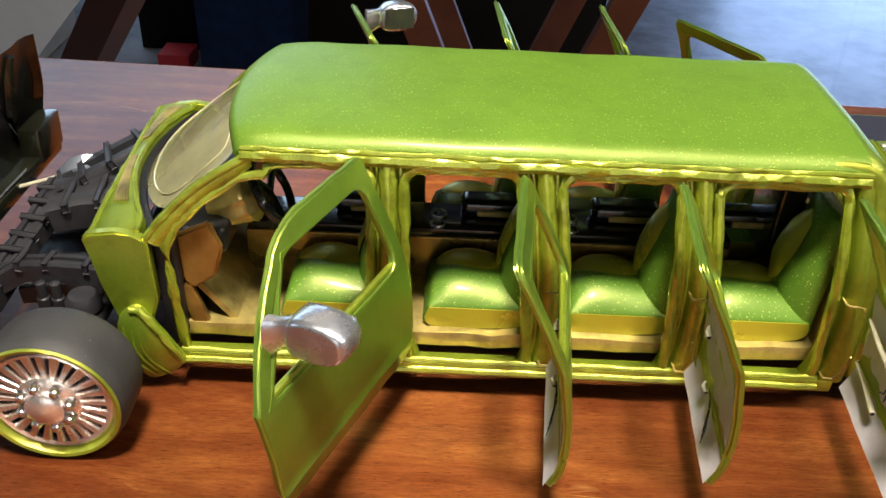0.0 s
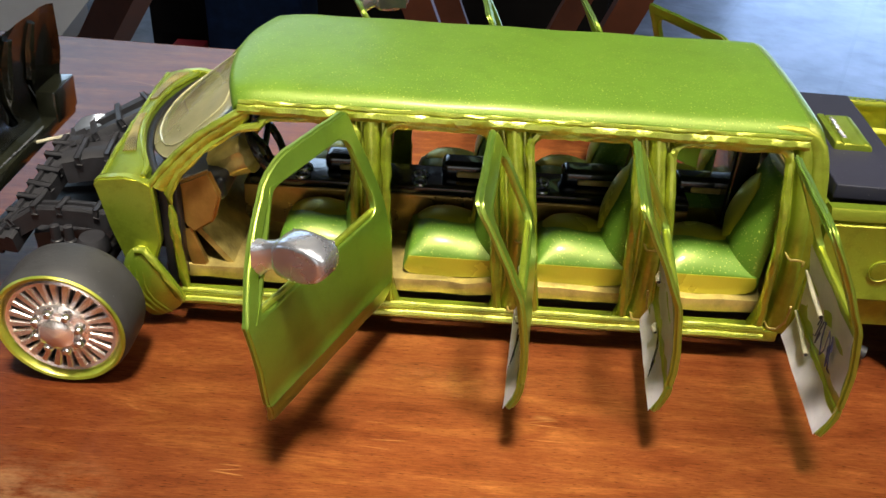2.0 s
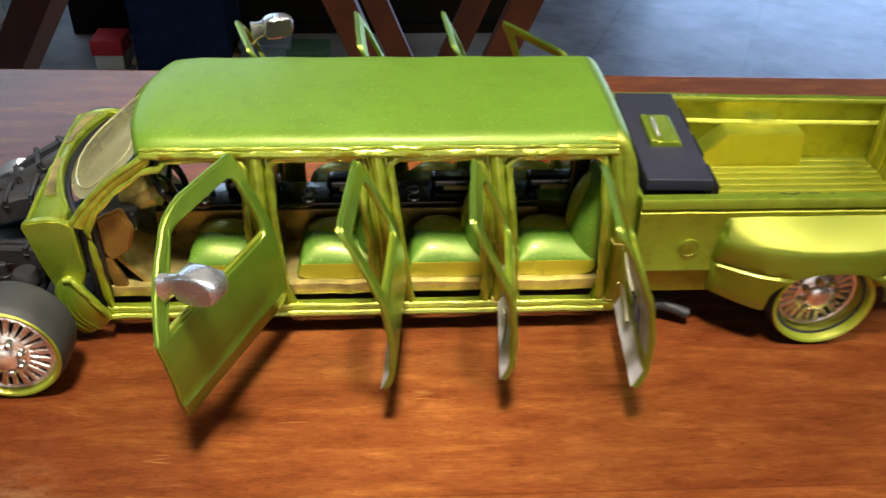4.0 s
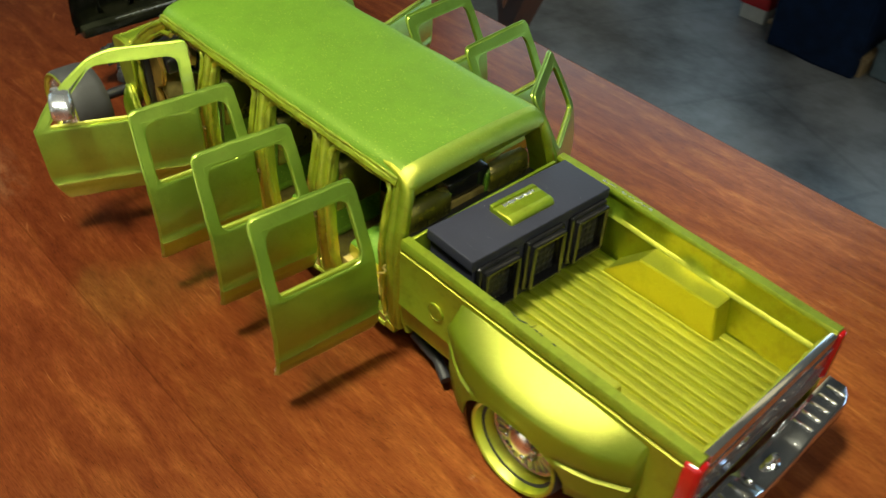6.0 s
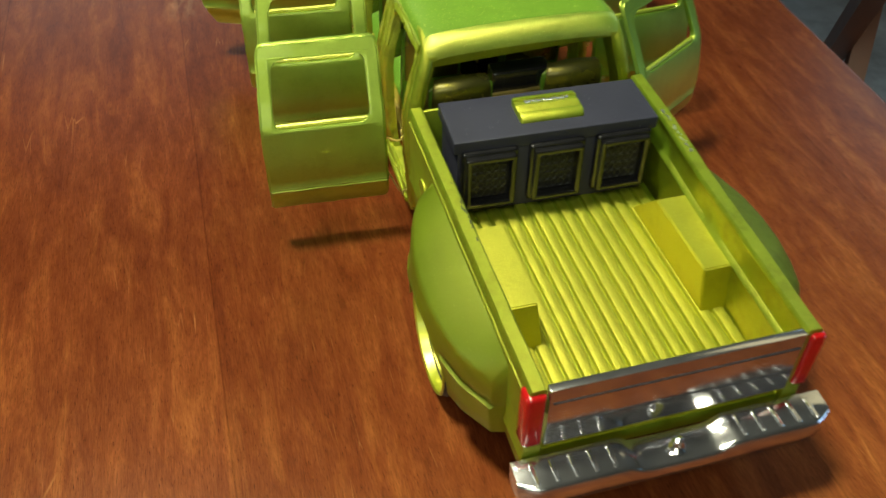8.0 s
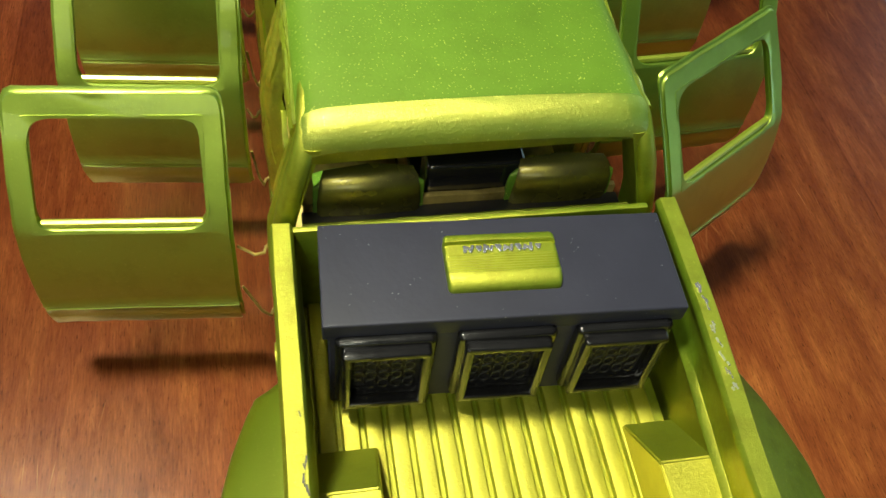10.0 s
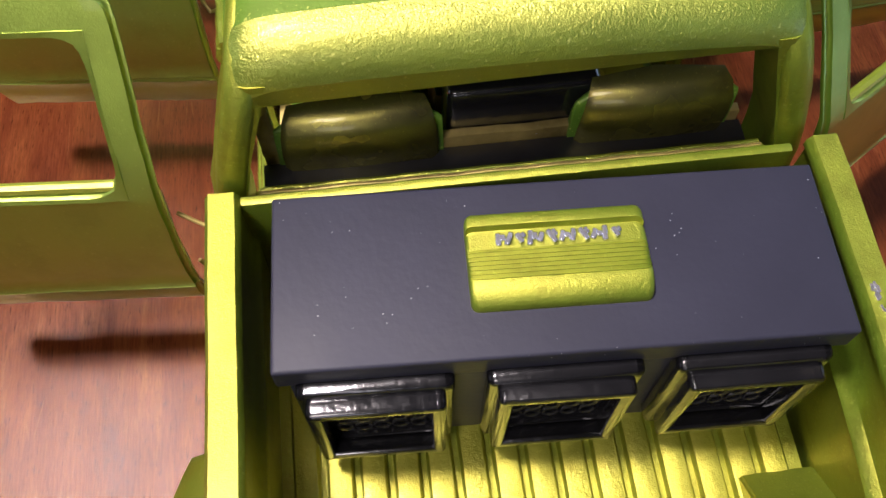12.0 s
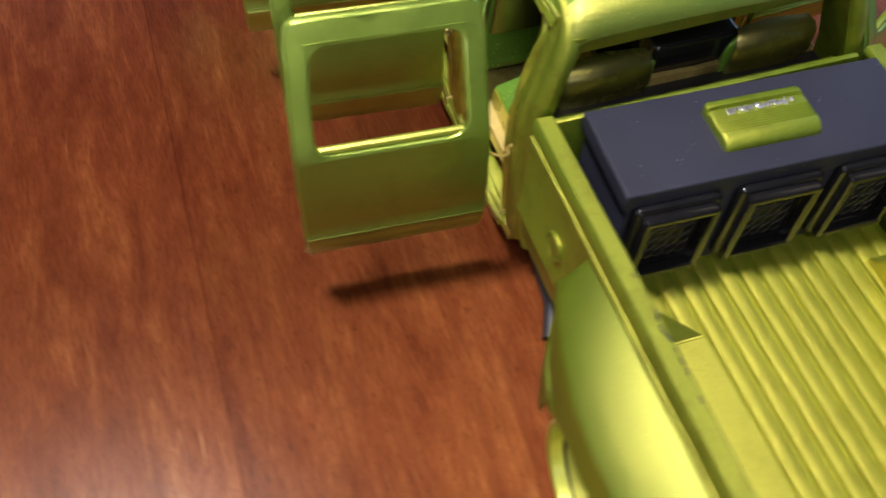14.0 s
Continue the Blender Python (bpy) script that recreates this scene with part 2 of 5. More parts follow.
    nt.links.new(bump.outputs[0], fib.inputs["Normal"])
    ms = nt.nodes.new("ShaderNodeMixShader")
    ms.inputs[0].default_value = 0.29
    nt.links.new(p.outputs[0], ms.inputs[1])
    nt.links.new(fib.outputs[0], ms.inputs[2])
    nt.links.new(ms.outputs[0], nt.nodes["Material Output"].inputs[0])
    return m


def floor_tiles(name):
    """Worn bluish-grey tiles about a foot wide, with darker joints, dirt and pale rubbed spots."""
    m, nt, p = base_mat(name)
    co = coords(nt)
    mp = nt.nodes.new("ShaderNodeMapping")
    mp.inputs["Rotation"].default_value = (0, 0, radians(24))
    nt.links.new(co, mp.inputs[0])
    br = nt.nodes.new("ShaderNodeTexBrick")
    br.offset = 0.0
    br.inputs["Scale"].default_value = 1.0
    br.inputs["Brick Width"].default_value = 0.40
    br.inputs["Row Height"].default_value = 0.40
    br.inputs["Mortar Size"].default_value = 0.006
    br.inputs["Color1"].default_value = (0.40, 0.42, 0.47, 1)
    br.inputs["Color2"].default_value = (0.46, 0.48, 0.52, 1)
    br.inputs["Mortar"].default_value = (0.37, 0.39, 0.43, 1)
    nt.links.new(mp.outputs[0], br.inputs["Vector"])
    dirt = ramp_node(nt, noise_node(nt, 5, 6, 0.65, co).outputs[0], [(0.34, (0.30, 0.29, 0.29)), (0.64, (1.0, 1.0, 1.04))])
    mul = nt.nodes.new("ShaderNodeMixRGB")
    mul.blend_type = "MULTIPLY"
    mul.inputs[0].default_value = 0.9
    nt.links.new(br.outputs[0], mul.inputs[1])
    nt.links.new(dirt.outputs[0], mul.inputs[2])
    nt.links.new(mul.outputs[0], p.inputs["Base Color"])
    p.inputs["Roughness"].default_value = 0.38
    bump_to(nt, p, br.outputs["Fac"], -0.3, 0.002)
    return m


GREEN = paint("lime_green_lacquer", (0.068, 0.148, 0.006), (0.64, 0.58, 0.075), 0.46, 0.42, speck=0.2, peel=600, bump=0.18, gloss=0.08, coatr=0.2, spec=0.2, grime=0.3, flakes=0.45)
DOORG = paint("door_lime_lacquer", (0.062, 0.135, 0.007), (0.60, 0.72, 0.10), 0.50, 0.30, speck=0.15, bump=0.05, gloss=0.45, coatr=0.04, grime=0.15, flakes=0.25)
GOLD = paint("lime_gold_lacquer", (0.185, 0.255, 0.010), (0.84, 0.80, 0.12), 0.42, 0.20, speck=0.1, bump=0.40, peel=620, dist=0.0004, gloss=0.6, coatr=0.05, grime=0.5, flakes=0.25)
ROOF = paint("roof_lime_lacquer", (0.082, 0.170, 0.012), (0.66, 0.70, 0.12), 0.08, 0.46, speck=0.30, peel=900, bump=0.2, gloss=0.12, coatr=0.2, spec=0.25, grime=0.12)
# Roof lacquer with extra gold flake: paints the rear lip's highlight in.
LIP = paint("lip_sheen_lacquer", (0.075, 0.17, 0.012), (0.84, 0.77, 0.15), 0.44, 0.28, speck=0.4, peel=1300, bump=0.30, gloss=0.15, coatr=0.2, spec=0.3, grime=0.15, flakes=0.5)
BED = paint("bed_lime_lacquer", (0.17, 0.25, 0.010), (0.84, 0.78, 0.14), 0.46, 0.30, speck=0.2, bump=0.14, gloss=0.5, coatr=0.08, grime=0.3)
TUB = paint("tub_lime_lacquer", (0.062, 0.128, 0.005), (0.84, 0.75, 0.10), 0.54, 0.46, speck=0.25, peel=700, bump=0.26, gloss=0.2, coatr=0.14, spec=0.25, grime=0.15, flakes=0.45)
# Olive darkened to put the seat backs' dark reflections into the colour.
BACKSH = paint("dim_seat_back_lacquer", (0.055, 0.056, 0.006), (0.52, 0.46, 0.07), 0.30, 0.26, speck=0.1, bump=0.1, gloss=0.5, coatr=0.1, grime=0.6)
# Brighter copy of the lime lacquer, with the near fender's light in its colour.
FLARE = paint("lit_fender_lacquer", (0.150, 0.235, 0.009), (0.84, 0.82, 0.14), 0.40, 0.36, speck=0.15, bump=0.12, gloss=0.15, coatr=0.2)
SEAT = paint("seat_green_lacquer", (0.092, 0.205, 0.016), (0.60, 0.60, 0.12), 0.08, 0.34, speck=0.6, bump=0.16, gloss=0.12, coatr=0.12, spec=0.35)
SEATY = paint("seat_yellow_lacquer", (0.44, 0.42, 0.02), (0.80, 0.72, 0.14), 0.3, 0.26, speck=0.1, bump=0.15, gloss=0.4, coatr=0.1)
BRASS = simple("dull_gold_metal", (0.43, 0.34, 0.11), 0.38, 0.60, 0.55, 90, 0.6, dust=0.6)
BROWN = simple("copper_brown_foil", (0.36, 0.23, 0.06), 0.28, 0.75, 0.5, 70, 0.45)
BLACKP = simple("satin_black_paint", (0.010, 0.010, 0.012), 0.38, 0, 0.3, 80, 0.25)
BOXBLK = simple("matt_black_vinyl", (0.021, 0.022, 0.037), 0.5, 0, 0.15, 60, 0.2, spec=0.25, dust=0.5)
GLOSSBLK = simple("gloss_black_plastic", (0.007, 0.007, 0.008), 0.2, 0, 0.2, 200, 0.6, coat=0.6, fine=600)
RUBBER = simple("grey_black_rubber", (0.026, 0.026, 0.028), 0.62, 0, 0.3, 120, 0.5, dust=0.35)
CHROME = simple("chrome_plate", (0.74, 0.74, 0.77), 0.14, 0.97, 0.12, 60, 0.10, fine=120)
ROSE = simple("rosy_chrome_rim", (0.86, 0.77, 0.73), 0.24, 0.85, 0.08, 80, 0.5, fine=600)
SILVER = simple("silver_paint", (0.62, 0.64, 0.72), 0.26, 0.9, 0.1, 120, 0.5, fine=700)
PUTTY = simple("pale_grey_putty", (0.80, 0.77, 0.85), 0.5, 0, 0.10, 110, 0.6, fine=300, dust=0.04)
CREAM = simple("cream_glue_tube", (0.40, 0.37, 0.27), 0.4, 0, 0.15, 200, 0.5)
INK = simple("ink_scrawl", (0.05, 0.05, 0.16), 0.6, 0, 0.1, 200, 0.0)
RED = simple("red_lens", (0.34, 0.006, 0.008), 0.12, 0, 0.2, 150, 0.25, coat=0.6)
ENGINE = simple("dark_grey_engine", (0.019, 0.019, 0.023), 0.46, 0, 0.35, 90, 0.8, fine=420, spec=0.45)
PLATE = simple("blue_grey_plate", (0.30, 0.34, 0.42), 0.3, 0.7, 0.2, 80, 0.2)
UNDER = simple("hood_underside_black", (0.012, 0.013, 0.008), 0.2, 0.1, 0.5, 60, 0.6, coat=0.6, fine=260)
SCREEN = simple("dusty_windscreen", (0.50, 0.48, 0.27), 0.22, 0.0, 0.25, 50, 0.1, coat=1.0, dust=0.6)
SCREEN.node_tree.nodes["Principled BSDF"].inputs["Alpha"].default_value = 0.72
TABLE = wood_table("red_brown_table_varnish")
CHAIRWOOD = simple("chair_wood", (0.15, 0.042, 0.016), 0.4, 0, 0.3, 12, 0.1)
FLOOR = floor_tiles("pale_floor_tile")
# Walls and ceiling stay out of view; their dark colour cuts bounced light.
WALL = simple("low_bounce_wall", (0.06, 0.052, 0.045), 0.8, 0, 0.1, 3, 0.1, fine=120)
CEIL = simple("low_bounce_ceiling", (0.12, 0.11, 0.10), 0.85, 0, 0.08, 3, 0.1, fine=120)
WHITE = simple("white_enamel", (0.84, 0.84, 0.87), 0.35, 0, 0.06, 8, 0.05, fine=200)
BLUE = simple("dark_blue_cloth", (0.008, 0.02, 0.06), 0.9, 0, 0.3, 30, 0.4, fine=400, spec=0.2)
DARKFILL = simple("dark_room_fill", (0.012, 0.010, 0.009), 0.8, 0, 0.3, 10, 0.1, spec=0.15)
REDBOX = simple("red_carton", (0.6, 0.03, 0.04), 0.5, 0, 0.1, 40, 0.1)
PAPER = simple("white_paper", (0.75, 0.75, 0.74), 0.8, 0, 0.06, 60, 0.2)
GREYBLUE = simple("grey_blue_paper", (0.20, 0.27, 0.34), 0.8, 0, 0.2, 30, 0.3)
GREENISH = simple("dull_green_paper", (0.07, 0.16, 0.10), 0.5, 0, 0.2, 30, 0.2)
KRAFT = simple("brown_paper", (0.42, 0.30, 0.17), 0.8, 0, 0.15, 40, 0.3)


# ---- building helpers (lengths in model-scale metres, times S) ----
def smooth(bm, on=True):
    for f in bm.faces:
        f.smooth = on


def part(name, bm, material, parent, label="", flat=False, angle=38):
    for v in bm.verts:
        v.co *= S
    bmesh.ops.recalc_face_normals(bm, faces=bm.faces)
    me = bpy.data.meshes.new(name)
    if not flat:
        for f in bm.faces:
            f.smooth = True
        for e in bm.edges:
            if len(e.link_faces) == 2 and e.calc_face_angle(0) > radians(angle):
                e.smooth = False
    bm.to_mesh(me)
    bm.free()
    me.materials.append(material)
    ob = new(name, me)
    if parent is not None:
        ob.parent = parent
        if parent.type == "EMPTY":
            ob.matrix_parent_inverse = parent.matrix_basis.inverted()
    if label:
        ob["label"] = label
    return ob


def thing(name, at, label, category, group="", kind=""):
    e = new(name)
    e.empty_display_size = 0.01
    e.matrix_basis = Matrix.Translation(Vector(at) * S)
    return tagged(e, label, category, group, kind)


def box(bm, x0, x1, y0, y1, z0, z1, bevel=0.0, seg=2, m=None):
    g = bmesh.ops.create_cube(bm, size=1.0)
    vs = g["verts"]
    for v in vs:
        v.co = Vector(((x0 + x1) / 2 + v.co.x * (x1 - x0), (y0 + y1) / 2 + v.co.y * (y1 - y0), (z0 + z1) / 2 + v.co.z * (z1 - z0)))
    if m is not None:
        for v in vs:
            v.co = m @ v.co
    if bevel:
        es = list({e for v in vs for e in v.link_edges})
        bmesh.ops.bevel(bm, geom=es, offset=bevel, segments=seg, affect="EDGES", profile=0.6)


def tube(bm, pts, r, n=10, cap=True, flat=1.0):
    """A round bar along pts; r may be a list of radii."""
    pts = [Vector(p) for p in pts]
    rings = []
    up = Vector((0, 0, 1))
    for i, p in enumerate(pts):
        d = (pts[min(i + 1, len(pts) - 1)] - pts[max(i - 1, 0)]).normalized()
        a = d.cross(up)
        if a.length < 0.05:
            a = d.cross(Vector((1, 0, 0)))
        a.normalize()
        b = a.cross(d).normalized()
        rr = r[i] if isinstance(r, (list, tuple)) else r
        rings.append([bm.verts.new(p + rr * (math.cos(2 * math.pi * k / n) * a + flat * math.sin(2 * math.pi * k / n) * b)) for k in range(n)])
    for q, s in zip(rings, rings[1:]):
        for k in range(n):
            bm.faces.new((q[k], q[(k + 1) % n], s[(k + 1) % n], s[k]))
    if cap:
        bm.faces.new(rings[0][::-1])
        bm.faces.new(rings[-1])


def loft(bm, rings, close=True, cap=True):
    vr = [[bm.verts.new(p) for p in ring] for ring in rings]
    n = len(vr[0])
    for q, s in zip(vr, vr[1:]):
        for k in range(n if close else n - 1):
            bm.faces.new((q[k], q[(k + 1) % n], s[(k + 1) % n], s[k]))
    if cap and close:
        bm.faces.new(vr[0][::-1])
        bm.faces.new(vr[-1])
    return vr


def lathe(bm, prof, centre, axis="y", n=40):
    """Turns a profile of (radius, along) about an axis through centre."""
    rings = []
    for r, h in prof:
        ring = []
        for k in range(n):
            c, s = math.cos(2 * math.pi * k / n) * r, math.sin(2 * math.pi * k / n) * r
            off = (c, h, s) if axis == "y" else ((c, s, h) if axis == "z" else (h, c, s))
            ring.append(Vector(centre) + Vector(off))
        rings.append(ring)
    loft(bm, rings, True, False)


def lerp(a, b, t):
    return a + (b - a) * t


def table_of(rows, x):
    """Straight-line look-up in rows of (x, value)."""
    if x <= rows[0][0]:
        return rows[0][1]
    for (a, va), (b, vb) in zip(rows, rows[1:]):
        if x <= b:
            return lerp(va, vb, (x - a) / (b - a))
    return rows[-1][1]


def jitter(bm, amount, scale=6.0):
    for v in bm.verts:
        v.co += amount * Vector(noise.noise_vector(v.co * scale))


def smooth_loop(pts, per=5):
    """Closed round curve through pts."""
    n = len(pts)
    out = []
    for i in range(n):
        p0, p1, p2, p3 = (Vector((*pts[(i + d) % n], 0)) for d in (-1, 0, 1, 2))
        for k in range(per):
            t = k / per
            q = 0.5 * (2 * p1 + (p2 - p0) * t + (2 * p0 - 5 * p1 + 4 * p2 - p3) * t * t + (3 * p1 - p0 - 3 * p2 + p3) * t ** 3)
            out.append((q.x, q.y))
    return out


# ---- room ----
FZ = -18.75
RX0, RX1, RY0, RY1, RZ1 = -70.0, 75.0, -55.0, 82.0, 42.0


def slab(name, x0, x1, y0, y1, z0, z1, mat, label, category):
    bm = bmesh.new()
    box(bm, x0, x1, y0, y1, z0, z1)
    return tagged(part(name, bm, mat, None, flat=True), label, category, kind="structure")


floor = slab("floor", RX0, RX1, RY0, RY1, FZ - 1, FZ, FLOOR, "pale bluish tiled floor of the room", "floor")
slab("ceiling", RX0, RX1, RY0, RY1, RZ1, RZ1 + 1, CEIL, "plain unseen ceiling above the table, kept dark to cut bounce", "ceiling")
# South opening is made up to go with the fill light there.
bm = bmesh.new()
for x0, x1, z0, z1 in ((RX0, -20, FZ, RZ1), (-20, 14, FZ, 2), (-20, 14, 24, RZ1), (14, RX1, FZ, RZ1)):
    box(bm, x0, x1, RY0 - 2, RY0, z0, z1)
tagged(part("wall_south", bm, WALL, None, flat=True), "plain unseen wall, kept dark to cut bounce, with an added window opening", "wall", kind="structure")
bm = bmesh.new()
for y0, y1, z0, z1 in ((RY0, -22, FZ, RZ1), (-22, 6, FZ, 12), (-22, 6, 36, RZ1), (6, RY1, FZ, RZ1)):
    box(bm, RX0 - 2, RX0, y0, y1, z0, z1)
tagged(part("wall_west", bm, WALL, None, flat=True), "plain unseen wall, kept dark to cut bounce, with a high window", "wall", kind="structure")
# East opening is made up too, for the fill light on that side.
bm = bmesh.new()
for y0, y1, z0, z1 in ((RY0, -34, FZ, RZ1), (-34, -6, FZ, 14), (-34, -6, 38, RZ1), (-6, RY1, FZ, RZ1)):
    box(bm, RX1, RX1 + 2, y0, y1, z0, z1)
tagged(part("wall_east", bm, WALL, None, flat=True), "plain unseen wall, kept dark to cut bounce, with an added window opening", "wall", kind="structure")
# north wall with a window and a doorway
bm = bmesh.new()
for x0, x1, z0, z1 in ((RX0, -68, FZ, RZ1), (-68, -12, FZ, 14), (-68, -12, 40, RZ1), (-12, 20, FZ, RZ1), (20, 60, 32, RZ1), (60, RX1, FZ, RZ1)):
    box(bm, x0, x1, RY1, RY1 + 3, z0, z1)
tagged(part("wall_north", bm, WALL, None, flat=True), "unseen wall, kept dark to cut bounce, with a window and an open doorway", "wall", kind="structure")


# ---- table ----
TM = Matrix.Translation((-3, 4.62, 0)) @ Matrix.Rotation(radians(-2.2), 4, "Z")
table = thing("dining_table", (0, -8, FZ), "varnished red-brown wooden dining table with a worn glossy top", "table")
bm = bmesh.new()
box(bm, -24, 24, -28, 0, -0.9, 0, 0.06, 3, TM)
part("tabletop", bm, TABLE, table)
for sx in (-22, 22):
    for sy in (-26, -2):
        bm = bmesh.new()
        q = TM @ Vector((sx, sy, 0))
        tube(bm, [(q.x, q.y, FZ), (q.x, q.y, FZ + 9), (q.x, q.y, -0.9)], [0.6, 0.75, 1.1], 16)
        part("leg", bm, CHAIRWOOD, table)

# ---- the model truck ----
truck = thing("model_pickup_truck", (-1, 0, 0), "lime green stretched six-seat scale model pickup truck with every door open", "model truck")
LEAN = [(0.40, 0.015), (0.55, 0.05), (0.75, 0.055), (0.95, 0.045), (1.2, 0.0), (1.25, -0.015), (1.5, -0.13), (1.845, -0.31)]
SIDE = [(0.2, 0.96), (0.4, 0.99), (0.75, 1.01), (1.15, 1.0), (1.25, 0.985), (1.78, 0.83), (1.9, 0.79)]


def side_y(z):
    return table_of(SIDE, z)


def front_rim(z):
    """x of the front door opening's leading edge beside the windscreen."""
    k = max(0, min(1, (z - 1.15) / 0.5))
    return lerp(-4.79, -4.20, k) - 0.06 * math.sin(k * math.pi)


# roof
def roof_ring(x, drop, edge):
    top, bot = [], []
    n = 30
    for i in range(n + 1):
        q = -1 + 2 * i / n
        y = 0.84 * edge * math.copysign(abs(math.sin(q * math.pi / 2)) ** 0.62, q) if abs(q) > 1e-6 else 0.0
        z = 1.805 + 0.07 * (1 - abs(y / (0.84 * edge)) ** 18) + 0.028 * (1 - (y / 0.84) ** 2) - drop
        bow = -0.16 * (1 - (y / 0.84) ** 2) * max(0, (-3.7 - x) / 0.6)
        top.append(Vector((x + bow, y, z)))
        bot.append(Vector((min(x + bow, -0.39), y * 0.985, min(z - 0.035, 1.74 - drop * 0.35))))
    return top + bot[::-1]


bm = bmesh.new()
xs = [(-4.30, 0.10, 0.97), (-4.285, 0.05, 0.985), (-4.25, 0.025, 0.995), (-4.15, 0.01, 1)] + [(-4.0 + 0.18 * i, 0.004 * math.sin(i * 1.3), 1) for i in range(20)]
xs += [(-0.47 + 0.14 * math.sin(a * math.pi / 14), 0.15 * (1 - math.cos(a * math.pi / 14)), 1 - 0.001 * a) for a in range(8)]
rings = [roof_ring(*s) for s in xs]
loft(bm, rings[:-7])
roof = part("roof", bm, ROOF, truck, "lime green roof skin with fine dust in the paint", angle=50)
bm = bmesh.new()
loft(bm, rings[-8:])
part("rear_lip", bm, LIP, roof, "rear roof lip with its gold sheen put into the paint", angle=50)

for s in (-1, 1):
    # gutter under the roof edge
    bm = bmesh.new()
    tube(bm, [(-4.26 + 0.1 * i, s * (0.838 + 0.004 * math.sin(i * 0.9)), 1.786 + 0.003 * math.sin(i * 1.1)) for i in range(39)], 0.019, 8)
    tube(bm, [(-4.26 + 0.1 * i, s * (0.835 + 0.003 * math.sin(i * 1.3)), 1.738 + 0.002 * math.sin(i * 0.8)) for i in range(39)], 0.042, 8)
    bmesh.ops.subdivide_edges(bm, edges=[e for e in bm.edges if e.calc_length() > 0.08], cuts=2)
    jitter(bm, 0.007, 19)
    part("gutter", bm, GOLD, truck, "glossy gold-green gutter moulding")
    # round-cornered inner frame of each door opening
    for k, (ft_, fb_, rt_, rb_) in enumerate(((-4.13, -4.80, -3.47, -3.47), (-3.27, -3.22, -2.55, -2.42), (-2.30, -2.14, -1.57, -1.49), (-1.34, -1.22, -0.55, -0.48))):
        pts = []
        rad = 0.10
        for q in range(9):
            z = lerp(0.32, 1.69 - rad, q / 8)
            if k == 0:
                pts.append((lerp(-4.72, -4.77, z / 1.15) if z < 1.15 else front_rim(z), z))
            else:
                pts.append((lerp(fb_, ft_, q / 8), z))
        for q in range(1, 6):
            a = q * math.pi / 12
            pts.append((ft_ + rad * (1 - math.cos(a)), 1.69 - rad * (1 - math.sin(a))))
        for q in range(1, 6):
            pts.append((lerp(ft_ + rad, rt_ - rad, q / 6), 1.69))
        for q in range(6):
            a = q * math.pi / 12
            pts.append((rt_ - rad + rad * math.sin(a), 1.69 - rad * (1 - math.cos(a))))
        for q in range(9):
            z = lerp(1.69 - rad, 0.32, q / 8)
            pts.append((lerp(rt_, rb_, q / 8), z))
        bm = bmesh.new()
        tube(bm, [(x, s * (side_y(z) - 0.035), z) for x, z in pts], 0.034, 8)
        bmesh.ops.subdivide_edges(bm, edges=[e for e in bm.edges if e.calc_length() > 0.05], cuts=1)
        jitter(bm, 0.011, 17)
        part("opening_frame", bm, GOLD, truck, "gold-green rim of the door opening")
    # windscreen pillar: outer bead and a flat band reaching the rim of the door opening
    lift = Vector((-0.03, 0, 0.03)) if s > 0 else Vector((0, 0, 0))
    bead, band = [], []
    for q in range(17):
        k = q / 16
        o = Vector((lerp(-4.88, -4.20, k) - 0.035 * math.sin(k * math.pi), s * lerp(0.975, 0.845, k), lerp(1.19, 1.745, k) + 0.04 * math.sin(k * math.pi))) + lift * math.sin(k * math.pi)
        z = lerp(1.12, 1.66, k)
        f = Vector((front_rim(z) + 0.02 * (k < 0.9), s * (side_y(z) - 0.03), z))
        out = Vector((0, s * 0.012, 0.004))
        bead.append(o)
        band.append([o + out, lerp(o, f, 0.35) + out * 2.2, lerp(o, f, 0.8) + out * 1.6, f, f - out * 3, o - out * 3])
    bm = bmesh.new()
    tube(bm, [bead[0] + Vector((-0.02, 0, -0.05))] + bead + [bead[-1] + Vector((0.12, 0, 0.01))], 0.030, 10)
    loft(bm, band)
    bmesh.ops.subdivide_edges(bm, edges=[e for e in bm.edges if e.calc_length() > 0.04], cuts=1)
    jitter(bm, 0.009, 17)
    part("windscreen_pillar", bm, GOLD, truck, angle=60)
    # door pillars, wider towards the sill
    for xt, xb in ((-3.37, -3.33), (-2.42, -2.29), (-1.45, -1.36), (-0.47, -0.36)):
        bm = bmesh.new()
        rings = []
        for i in range(15):
            k = i / 14
            z = lerp(1.75, 0.29, k)
            x = lerp(xt, xb, k) + 0.03 * math.sin(k * 3.1) * (1 if xt > -3 else 0)
            y = s * (side_y(z) - 0.05)
            w = 0.112 * (1 + 0.3 * k) * (1 + 0.25 * max(0, 0.12 - k) / 0.12 + 0.3 * max(0, k - 0.88) / 0.12)
            sec = [(-1, -0.05), (-1, 0.0), (-0.95, 0.022), (-0.82, 0.03), (-0.70, 0.018), (-0.64, -0.02), (-0.54, -0.02), (-0.46, 0.02), (-0.32, 0.052), (0.0, 0.066), (0.28, 0.052), (0.42, 0.02), (0.5, -0.02), (0.6, -0.02), (0.68, 0.016), (0.8, 0.032), (0.93, 0.024), (1, 0.0), (1, -0.05)]
            rings.append([Vector((x + w * a, y + s * o, z)) for a, o in sec])
        loft(bm, rings)
        jitter(bm, 0.006, 7)
        part("door_pillar", bm, GOLD if xt < -0.6 else GREEN, truck, angle=60)
    # sill with two ridges
    bm = bmesh.new()
